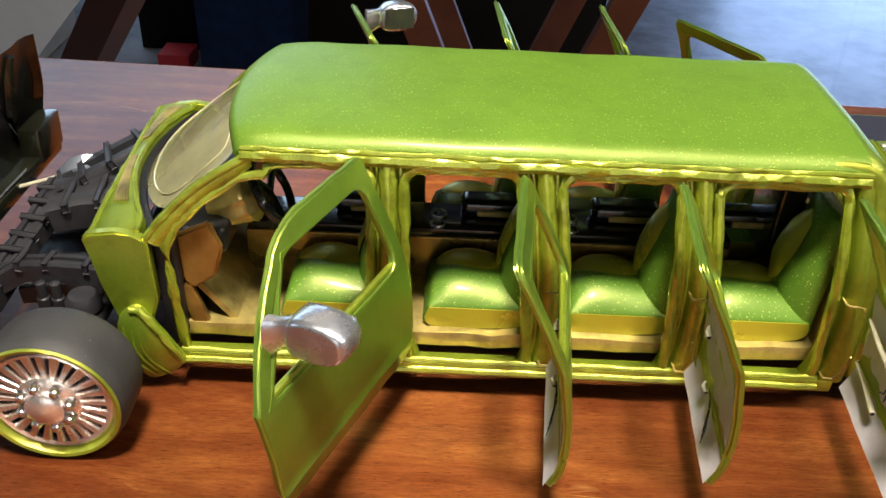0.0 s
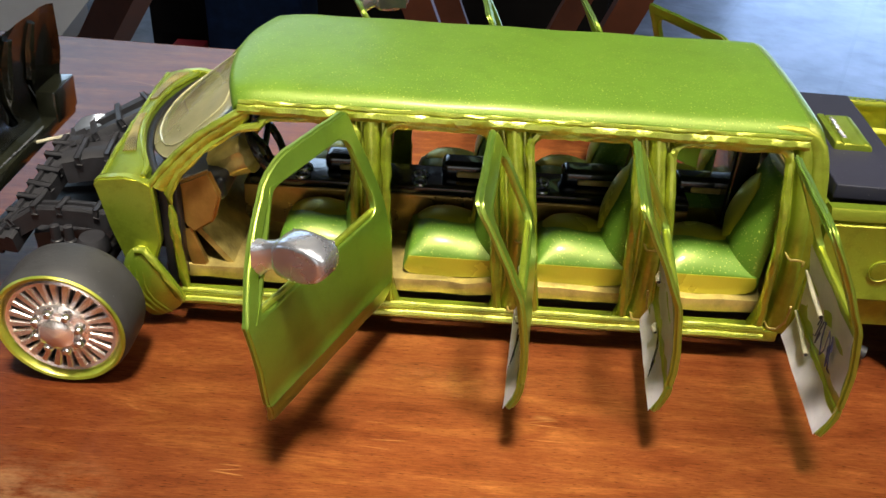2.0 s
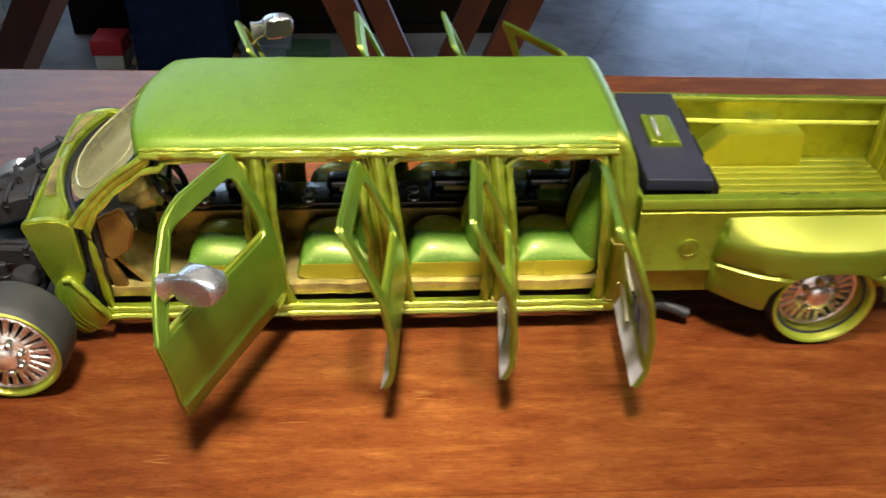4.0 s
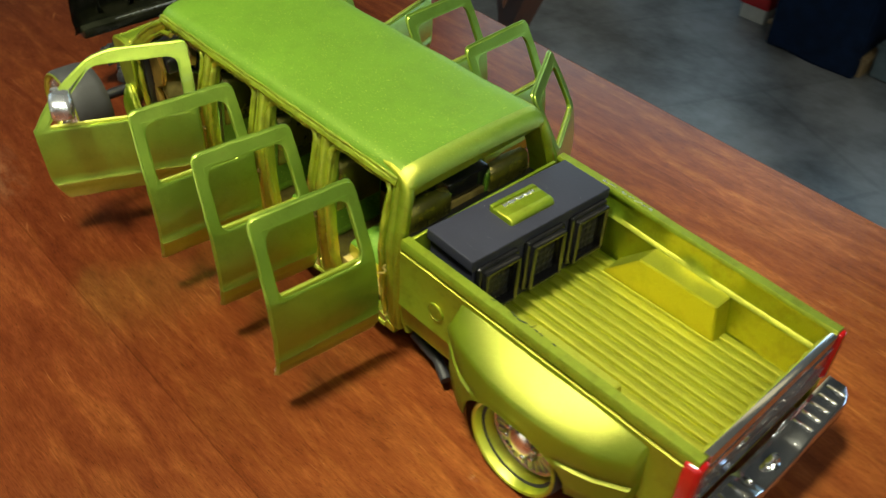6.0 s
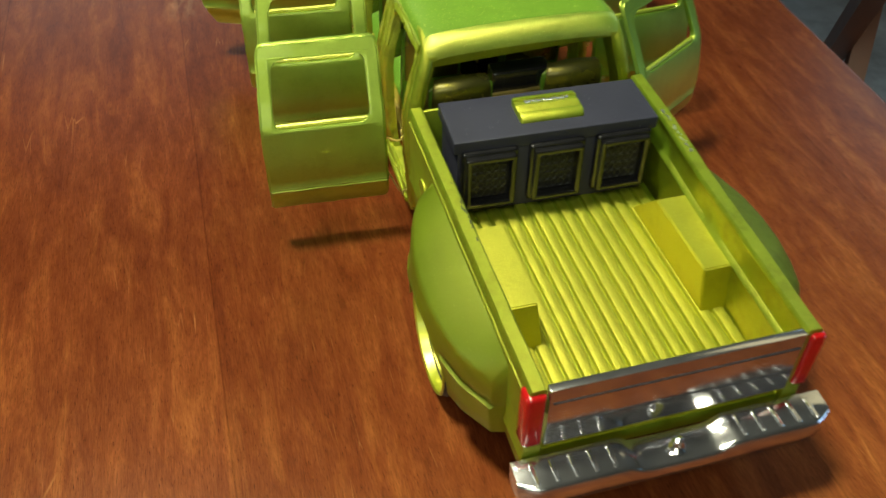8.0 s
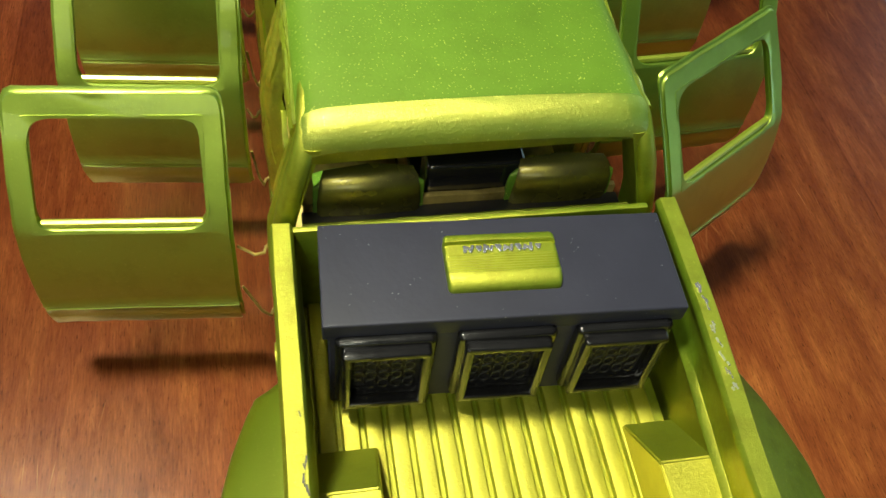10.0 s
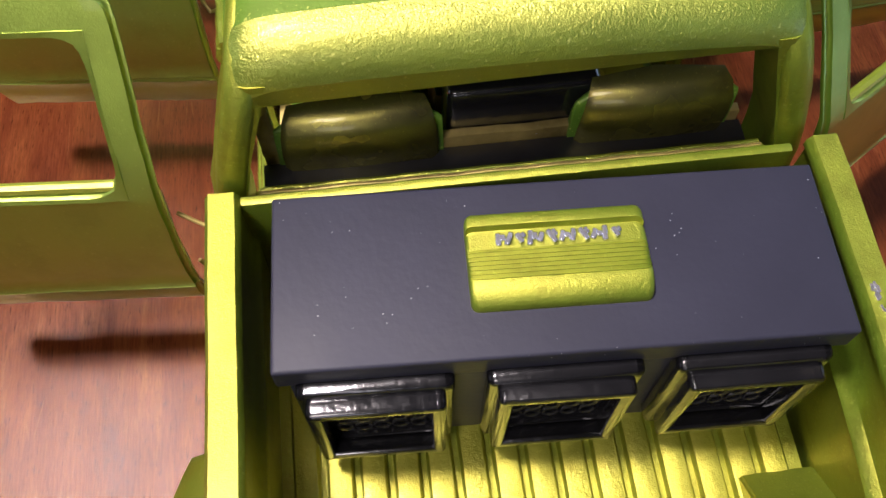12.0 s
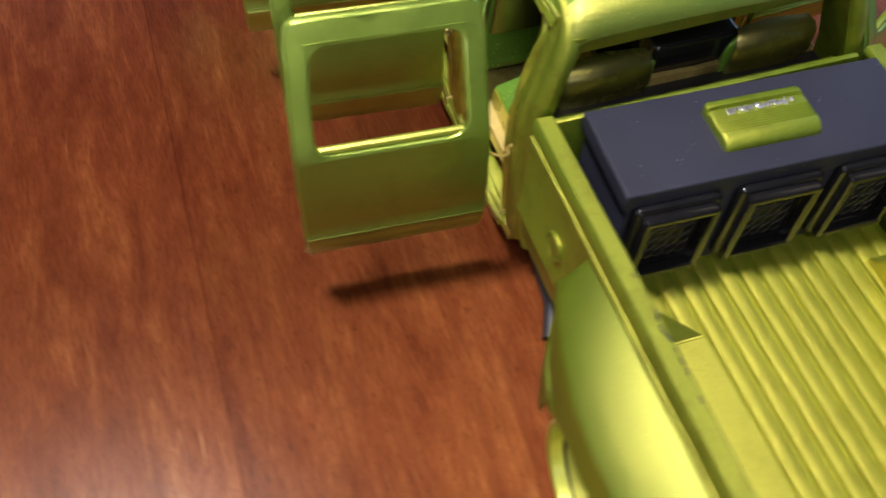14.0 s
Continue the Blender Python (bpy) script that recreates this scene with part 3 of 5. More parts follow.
    box(bm, -4.78, -0.33, min(s * 0.86, s * 0.99), max(s * 0.86, s * 0.99), 0.19, 0.29, 0.02, 2)
    for z, r in ((0.3, 0.022), (0.235, 0.03)):
        tube(bm, [(-4.76 + 0.18 * i, s * (0.985 if z < 0.28 else 0.965), z + 0.004 * math.sin(i * 2.1)) for i in range(25)], r, 8)
    jitter(bm, 0.006, 7)
    part("door_sill", bm, GOLD, truck, "gold-green door sill")
    # cab corner post, rounded, running up into the roof's rear corner
    bm = bmesh.new()
    rings = []
    path = [Vector((x, s * y, z)) for x, y, z in ((-0.72, 0.755, 1.785), (-0.60, 0.76, 1.79), (-0.50, 0.768, 1.785), (-0.43, 0.779, 1.755), (-0.385, 0.795, 1.70), (-0.362, 0.82, 1.62), (-0.348, 0.848, 1.53), (-0.338, 0.874, 1.42), (-0.332, 0.897, 1.32), (-0.328, 0.915, 1.22), (-0.327, 0.925, 1.1), (-0.327, 0.93, 0.9), (-0.327, 0.93, 0.62), (-0.327, 0.925, 0.4), (-0.327, 0.91, 0.28))]
    for i, p in enumerate(path):
        d_ = (path[min(i + 1, 14)] - path[max(i - 1, 0)]).normalized()
        a_ = Vector((0, 1, 0))
        a_ = (a_ - d_ * a_.dot(d_)).normalized()
        b_ = a_.cross(d_)
        ring = []
        for q in range(18):
            t_ = 2 * math.pi * q / 18
            ca, sa = math.cos(t_), math.sin(t_)
            ring.append(p + Vector((0, s * 0.02, 0)) + 0.052 * math.copysign(abs(ca) ** 0.75, ca) * a_ + 0.066 * math.copysign(abs(sa) ** 0.75, sa) * b_)
        rings.append(ring)
    loft(bm, rings)
    part("cab_corner", bm, GREEN, truck, angle=60)
    bm = bmesh.new()
    tube(bm, [(-0.50, s * 0.70, 1.865), (-0.40, s * 0.702, 1.835), (-0.345, s * 0.705, 1.775), (-0.34, s * 0.71, 1.745)], 0.006, 6)
    part("roof_seam", bm, BLACKP, truck)

# rear wall of the cab with its window opening
bm = bmesh.new()
box(bm, -0.318, -0.262, -0.86, 0.86, 0.28, 1.235, 0.012)
part("cab_rear_wall", bm, GREEN, truck)
for z, x, w, mat_ in ((1.258, -0.270, 0.014, GOLD), (1.246, -0.292, 0.012, BRASS), (1.236, -0.312, 0.013, GOLD)):
    bm = bmesh.new()
    tube(bm, [(x, -0.84 + 0.07 * i, z + 0.003 * math.sin(i * 1.9)) for i in range(25)], w, 8)
    part("window_ledge", bm, mat_, truck)
bm = bmesh.new()
box(bm, -0.462, -0.322, -0.84, 0.84, 1.06, 1.165, 0.006)
part("parcel_shelf", bm, BLACKP, truck, "black parcel shelf under the rear window")
bm = bmesh.new()
box(bm, -0.50, -0.464, -0.83, 0.83, 1.10, 1.215, 0.006)
bmesh.ops.subdivide_edges(bm, edges=[e for e in bm.edges if e.calc_length() > 1], cuts=30)
jitter(bm, 0.008, 9)
part("shelf_edge", bm, BRASS, truck, "rough brass shelf edge")
bm = bmesh.new()
box(bm, -0.46, -0.42, -0.84, 0.84, 0.46, 1.06, 0.01)
bmesh.ops.subdivide_edges(bm, edges=[e for e in bm.edges if e.calc_length() > 0.4], cuts=10)
jitter(bm, 0.012, 7)
part("rear_bulkhead", bm, BRASS, truck, "dull gold bulkhead behind the rear seats")
bm = bmesh.new()
box(bm, -0.495, -0.465, -0.835, -0.775, 1.20, 1.66, 0.008)
bmesh.ops.subdivide_edges(bm, edges=[e for e in bm.edges if e.calc_length() > 0.2], cuts=8)
jitter(bm, 0.008, 9)
part("trim_post", bm, BRASS, truck, "pale gold inner corner post")
# cab floor, firewall, cowl, windscreen
bm = bmesh.new()
box(bm, -4.76, -0.40, -0.865, 0.865, 0.350, 0.462, 0.01)
bmesh.ops.subdivide_edges(bm, edges=[e for e in bm.edges if e.calc_length() > 2], cuts=24)
jitter(bm, 0.018, 5)
part("cab_floor", bm, BRASS, truck, "dull gold floor pan with rough cut edges")
bm = bmesh.new()
box(bm, -4.78, -0.40, -0.80, 0.80, 0.22, 0.37)
part("floor_subframe", bm, BLACKP, truck)
bm = bmesh.new()
box(bm, -4.86, -4.80, -0.92, 0.92, 0.3, 1.17, 0.01)
part("firewall", bm, BLACKP, truck)
# the nose sits a little askew: the far side stands further forward
def screen_base(y):
    return -4.89 - 0.21 * max(0, 1 - (y / 0.86) ** 2) - 0.09 * (y + 0.5)


def cowl_rear(y):
    return min(-4.93, screen_base(y) - 0.045)


def cowl_front(y):
    return -5.305 - 0.06 * y


bm = bmesh.new()
rings = []
for i in range(21):
    y = -1.0 + 0.1 * i
    e = 0.03 * abs(y) ** 4
    rear, fr = cowl_rear(y), cowl_front(y)
    rings.append([Vector((rear + 0.02, y, 1.12 - e)), Vector((rear + 0.012, y, 1.215 - e)), Vector((rear - 0.012, y, 1.25 - e)), Vector((lerp(rear, fr, 0.25), y, 1.258 - e)),
                  Vector((lerp(rear, fr, 0.65), y, 1.243 - e)), Vector((fr + 0.02, y, 1.215 - e)), Vector((fr - 0.005, y, 1.18 - e)), Vector((fr, y, 1.06)), Vector((fr + 0.05, y, 1.06)), Vector((lerp(rear, fr, 0.4), y, 1.10 - e))])
loft(bm, rings)
jitter(bm, 0.006, 6)
part("cowl", bm, GREEN, truck, "green cowl panel with two pressed vent grilles", angle=60)
for y0, y1 in ((-0.62, -0.02), (0.28, 0.88)):
    bm = bmesh.new()
    for i in range(34):
        y = lerp(y0, y1, i / 33)
        for k in range(5):
            x = lerp(cowl_rear(y), cowl_front(y), 0.30 + 0.085 * k) + (0.005 if i % 2 else 0)
            box(bm, x - 0.005, x + 0.005, y - 0.0065, y + 0.0065, 1.2, 1.269 - 0.003 * k - 0.03 * abs(y) ** 4, 0.0)
    part("vent_grille", bm, BRASS, truck, "gold mesh cowl vent", flat=True)
for edge_of, dx, z, r in ((cowl_rear, -0.012, 1.247, 0.020), (cowl_front, 0.012, 1.212, 0.020)):
    bm = bmesh.new()
    tube(bm, [(edge_of(-0.94 + 0.09 * i) + dx, -0.94 + 0.09 * i, z - 0.03 * abs(0.09 * i - 0.94) ** 4) for i in range(22)], r, 8)
    jitter(bm, 0.008, 8)
    part("cowl_ridge", bm, GOLD, truck)


def plate(name, pts, y0, y1, mat_, label="", bevel=0.015, wob=0.0, flare=None):
    """A panel from an outline in x and z, between two values of y."""
    bm = bmesh.new()
    a = [bm.verts.new((x, y0, z)) for x, z in pts]
    b = [bm.verts.new((x, y1, z)) for x, z in pts]
    n = len(pts)
    bm.faces.new(a)
    bm.faces.new(b[::-1])
    for k in range(n):
        bm.faces.new((a[k], b[k], b[(k + 1) % n], a[(k + 1) % n]))
    if bevel:
        bmesh.ops.bevel(bm, geom=list(bm.edges), offset=bevel, segments=2, affect="EDGES")
    if flare:
        for v in bm.verts:
            v.co.y += flare(v.co)
    if wob:
        jitter(bm, wob, 7)
    return part(name, bm, mat_, truck, label)


for s in (-1, 1):
    lo, hi = sorted((s * 0.93, s * 1.012))
    plate("cowl_side", [(-5.275, 1.19), (-5.23, 1.225), (-5.05, 1.25), (-4.95, 1.225), (-4.86, 1.19), (-4.85, 0.74), (-4.93, 0.5), (-5.03, 0.38), (-5.12, 0.5), (-5.2, 0.85)], lo, hi, BED, "yellow-green cowl side panel")
    rim_ = smooth_loop([(-5.13, 0.56), (-5.03, 0.69), (-4.94, 0.66), (-4.80, 0.43), (-4.73, 0.27), (-4.84, 0.13), (-4.98, 0.09), (-5.09, 0.30)], 4)

    def bulge(x, z):
        return 1.005 + 0.16 * max(0, -4.74 - x) - 0.35 * max(0, -5.03 - x) + 0.05 * math.sin(max(0, min(1, (z - 0.1) / 0.58)) * math.pi)

    bm = bmesh.new()
    rings = []
    for k, d in ((1.0, -0.045), (1.0, -0.01), (0.97, 0.0), (0.72, 0.008), (0.40, 0.012), (0.06, 0.013)):
        ring = []
        for x, z in rim_:
            x, z = lerp(-4.93, x, k), lerp(0.40, z, k)
            ring.append(Vector((x, s * (bulge(x, z) + d), z)))
        rings.append(ring)
    loft(bm, rings)
    jitter(bm, 0.008, 8)
    stub = part("fender_stub", bm, GREEN, truck, "broken green fender stub with rough edges", angle=50)
    for q, (x0, r) in enumerate(((0.0, 0.012), (0.055, 0.009), (0.10, 0.007))):
        bm = bmesh.new()
        pts = [(lerp(-5.085, -4.93, t) + x0 + 0.05 * math.sin(t * 3.1) * -1, lerp(0.56 - 0.02 * q, 0.14, t)) for t in (0, 0.2, 0.4, 0.6, 0.8, 1.0)]
        tube(bm, [(x, s * (bulge(x, z) + 0.012), z) for x, z in pts], [r * 0.5, r, r, r, r, r * 0.5], 7)
        part("stub_ridge", bm, GREEN, stub)
    bm = bmesh.new()
    pts = [(-5.04, 0.68), (-4.97, 0.68), (-4.92, 0.61), (-4.86, 0.52), (-4.80, 0.41), (-4.755, 0.31), (-4.74, 0.25)]
    tube(bm, [(x, s * (bulge(x, z) + 0.005), z) for x, z in pts], [0.02, 0.03, 0.034, 0.03, 0.034, 0.03, 0.02], 9)
    bmesh.ops.subdivide_edges(bm, edges=list(bm.edges), cuts=1, use_grid_fill=True)
    jitter(bm, 0.016, 13)
    part("torn_edge", bm, GOLD, stub, "lumpy gold torn edge")
    lo, hi = sorted((s * 0.80, s * 0.86))
    plate("kick_panel", [(-4.74, 1.14), (-4.5, 1.26), (-4.44, 1.05), (-4.5, 0.84), (-4.66, 0.72), (-4.72, 0.8)], lo, hi, BROWN, "coppery kick panel", 0.02, 0.015)
    plate("kick_plate", [(-4.76, 0.74), (-4.68, 0.78), (-4.60, 0.50), (-4.58, 0.44), (-4.70, 0.44)], lo, hi, BROWN, "folded coppery lower kick plate", 0.01, 0.008)
for s in (-1, 1):
    bm = bmesh.new()
    box(bm, -4.78, -4.72, min(s * 0.83, s * 0.93), max(s * 0.83, s * 0.93), 0.4, 1.16, 0.01)
    part("hinge_jamb", bm, BLACKP, truck)
def screen_at(u, v, lift=0.0):
    """u across from -1 to 1, v up from cowl to roof."""
    q = 0.86 * u
    x = lerp(screen_base(q) + 0.02, -4.25 - 0.15 * (1 - u * u), v) - 0.015 * math.sin(v * math.pi)
    return Vector((x - lift, q * lerp(1.0, 0.92, v), lerp(1.19, 1.77, v) + 0.02 * math.sin(v * math.pi) + lift))


bm = bmesh.new()
rows_ = []
for j in range(29):
    v = 0.5 - 0.5 * math.cos(j * math.pi / 28)
    wide = max(0.02, (1 - abs(2 * v - 1) ** (3.2 if v < 0.5 else 9)) ** (1 / 3.2))
    rows_.append([screen_at((-1 + i / 12) * wide, v) for i in range(25)])
loft(bm, rows_, close=False, cap=False)
bmesh.ops.solidify(bm, geom=list(bm.faces), thickness=0.018)
screen = part("windscreen", bm, SCREEN, truck, "dusty olive-tinted windscreen", angle=60)
bm = bmesh.new()
edge_ = []
for i in range(49):
    a = 2 * math.pi * i / 48
    ca, sa = math.cos(a), math.sin(a)
    edge_.append(screen_at(0.88 * math.copysign(abs(ca) ** 0.6, ca), 0.52 + 0.43 * math.copysign(abs(sa) ** (0.66 if sa < 0 else 0.3), sa), 0.004))
tube(bm, edge_, 0.007, 6)
part("screen_rim", bm, SCREEN, screen)
bm = bmesh.new()
tube(bm, [screen_at(-1 + i / 12, 0.0) + Vector((-0.03, 0, -0.005)) for i in range(25)], 0.032, 8)
part("screen_seal", bm, BLACKP, truck)

# toe board in the footwell
bm = bmesh.new()
loft(bm, [[Vector((-4.78, y, 0.95)), Vector((-4.40, y, 0.46)), Vector((-4.44, y, 0.44)), Vector((-4.80, y, 0.90))] for y in (-0.80, 0.0, 0.80)])
part("toe_board", bm, BRASS, truck, "dull gold toe board")
# dash, steering column and wheel
bm = bmesh.new()
box(bm, -4.74, -4.42, -0.80, 0.80, 0.98, 1.17, 0.05, 3)
part("dashboard", bm, BLACKP, truck)
bm = bmesh.new()
tube(bm, [(-4.55, -0.52, 1.12), (-4.42, -0.52, 1.19), (-4.30, -0.52, 1.25), (-4.24, -0.52, 1.28)], [0.11, 0.14, 0.15, 0.08], 14)
bmesh.ops.subdivide_edges(bm, edges=list(bm.edges), cuts=2, use_grid_fill=True)
jitter(bm, 0.025, 14)
part("steering_column", bm, BRASS, truck, "crumpled brass steering column")
bm = bmesh.new()
ring = []
cx = Vector((-4.16, -0.52, 1.32))
ax = Vector((0.86, 0, 0.5)).normalized()
u_, v_ = Vector((0, 1, 0)), ax.cross(Vector((0, 1, 0)))
tube(bm, [cx + 0.23 * (math.cos(a * math.pi / 16) * u_ + math.sin(a * math.pi / 16) * v_) for a in range(33)], 0.03, 8, cap=False)
for a in (0.3, 2.2, 4.2):
    tube(bm, [cx - 0.02 * ax, cx + 0.22 * (math.cos(a) * u_ + math.sin(a) * v_)], 0.025, 6)
part("steering_wheel", bm, GLOSSBLK, truck)

# centre console with cup holders and bins
bm = bmesh.new()
box(bm, -4.45, -0.95, -0.2, 0.2, 0.40, 0.80, 0.02)
console = part("centre_console", bm, BROWN, truck, "coppery brown console box with a gloss black top")
bm = bmesh.new()
box(bm, -4.4, -0.95, -0.19, 0.19, 0.80, 0.865, 0.015)
part("console_top", bm, GLOSSBLK, console)
for cxp in (-3.99, -3.06, -2.1, -1.2):
    bm = bmesh.new()
    for yy in (-0.125, 0.005):
        lathe(bm, [(0.062, 0.0), (0.062, 0.012), (0.056, 0.02), (0.048, 0.012), (0.048, -0.01)], (cxp, yy, 0.868), "z", 20)
    part("cup_holder", bm, SILVER, console)
    bm = bmesh.new()
    box(bm, cxp + 0.16, cxp + 0.66, -0.02, 0.185, 0.86, 1.0, 0.06, 4)
    part("console_bin", bm, GLOSSBLK, console)
    bm = bmesh.new()
    box(bm, cxp + 0.28, cxp + 0.62, -0.035, -0.012, 0.885, 0.935, 0.01, 1)
    part("bin_trim", bm, BRASS, console)


# bucket seats
def bolster(q):
    """Height kept by the padding at q across the seat: full in the middle, sloping away to the sides."""
    return table_of([(0, 1.0), (0.4, 0.97), (0.6, 0.80), (0.8, 0.52), (0.92, 0.26), (0.98, 0.10), (1.0, 0.0)], abs(q))


ACROSS = (-1, -0.985, -0.95, -0.88, -0.78, -0.66, -0.52, -0.36, -0.18, 0, 0.18, 0.36, 0.52, 0.66, 0.78, 0.88, 0.95, 0.985, 1)


def cushion_mesh(outline, cy, half, shelf):
    """Seat squab: upright flanks up to the height shelf, side bolsters sloping up to a domed middle."""
    mx = sum(p[0] for p in outline) / len(outline)
    bm = bmesh.new()
    loft(bm, [[Vector((lerp(x, mx, 0.04 if abs(q) > 0.97 else 0), cy + half * q, shelf + (z - shelf) * bolster(q) if z > shelf else z)) for x, z in outline] for q in ACROSS])
    return bm


def back_mesh(outline, cy, half, rear):
    """Backrest: the front face falls back towards the flanks; rear is a function that gives the shell's x at a height."""
    bm = bmesh.new()
    rings = []
    for q in ACROSS:
        k = 0.28 + 0.72 * bolster(q)
        low = 0.05 * abs(q) ** 4
        rings.append([Vector((rear(z) + (x - rear(z)) * k, cy + half * q * (1 - 0.1 * max(0, z - 1.1)), z - low * max(0, (z - 1.0) / 0.4))) for x, z in outline])
    loft(bm, rings)
    return bm


def flank(outline, y0, y1, top, inset):
    """Thin outer skin on a seat's side, cut off at the height top."""
    mx = sum(p[0] for p in outline) / len(outline)
    bm = bmesh.new()
    loft(bm, [[Vector((lerp(x, mx, k), y, min(z, top) + (0.004 if z < 0.5 else 0))) for x, z in outline] for y, k in ((y0, inset), (lerp(y0, y1, 0.7), inset), (y1, inset + 0.03))])
    return bm


def seat(fx, cy):
    low = smooth_loop([(fx - 0.06, 0.475), (fx - 0.055, 0.62), (fx - 0.01, 0.72), (fx + 0.12, 0.775), (fx + 0.34, 0.76), (fx + 0.58, 0.70), (fx + 0.63, 0.5), (fx + 0.3, 0.455)])
    cushion = part("seat", cushion_mesh(low, cy, 0.295, 0.625), SEAT, truck, "glossy green bucket seat with yellow flanks and centre panel", angle=60)
    back = smooth_loop([(fx + 0.44, 0.66), (fx + 0.45, 0.92), (fx + 0.53, 1.16), (fx + 0.58, 1.33), (fx + 0.64, 1.405), (fx + 0.69, 1.37), (fx + 0.685, 1.15), (fx + 0.65, 0.80), (fx + 0.63, 0.55), (fx + 0.52, 0.56)])

    def shell_x(z):
        return fx + table_of([(0.5, 0.63), (0.8, 0.65), (1.15, 0.685), (1.42, 0.69)], z)

    part("backrest", back_mesh(back, cy, 0.285, shell_x), SEAT, cushion, angle=70)
    for sgn in (-1, 1):
        part("side_skin", flank(low, cy + sgn * 0.275, cy + sgn * 0.300, 0.622, 0.035), SEATY, cushion, angle=50)
    bm = bmesh.new()
    loft(bm, [[Vector((fx + x + a, cy + 0.262 * c * w, z)) for a, c in ((0, -1), (0.018, -0.92), (0.024, 0), (0.018, 0.92), (0, 1), (-0.03, 0))] for x, z, w in ((0.66, 0.85, 1), (0.69, 1.1, 1), (0.71, 1.25, 1), (0.712, 1.35, 0.97), (0.685, 1.41, 0.92), (0.635, 1.425, 0.85))])
    part("back_shell", bm, BACKSH, cushion, angle=60)
    # yellow centre panels
    bm = bmesh.new()
    lathe(bm, [(0.001, 0.030), (0.12, 0.028), (0.2, 0.018), (0.245, 0.002), (0.255, -0.03)], (fx + 0.24, cy + 0.13, 0.762), "z", 28)
    for v in bm.verts:
        v.co.y = cy + 0.10 + (v.co.y - cy - 0.13) * 0.56
        v.co.z -= 0.10 * max(0, v.co.x - fx - 0.24) + 0.25 * max(0, fx + 0.10 - v.co.x)
    part("seat_insert", bm, SEATY, cushion)
    bm = bmesh.new()
    rings = []
    for i in range(9):
        k = i / 8
        zc = lerp(0.76, 1.31, k)
        w = 0.14 * math.sqrt(max(0.02, 1 - (2 * k - 1) ** 2))
        x0 = fx + table_of([(0.74, 0.425), (0.92, 0.435), (1.16, 0.515), (1.34, 0.60)], zc)
        rings.append([Vector((x0 + dx, cy + 0.06 + w * dy, zc)) for dx, dy in ((0.0, -1), (-0.016, -0.6), (-0.022, 0), (-0.016, 0.6), (0.0, 1), (0.03, 0))])
    loft(bm, rings)
    part("back_insert", bm, SEATY, cushion, angle=60)
    return cushion


for fx in (-4.02, -3.05, -2.09, -1.14):
    for cy in (-0.5, 0.5):
        seat(fx, cy)
bm = bmesh.new()
box(bm, -0.69, -0.505, -0.20, 0.32, 0.7, 1.40, 0.03, 3)
part("subwoofer_box", bm, GLOSSBLK, truck, "gloss black box between the rear seats")


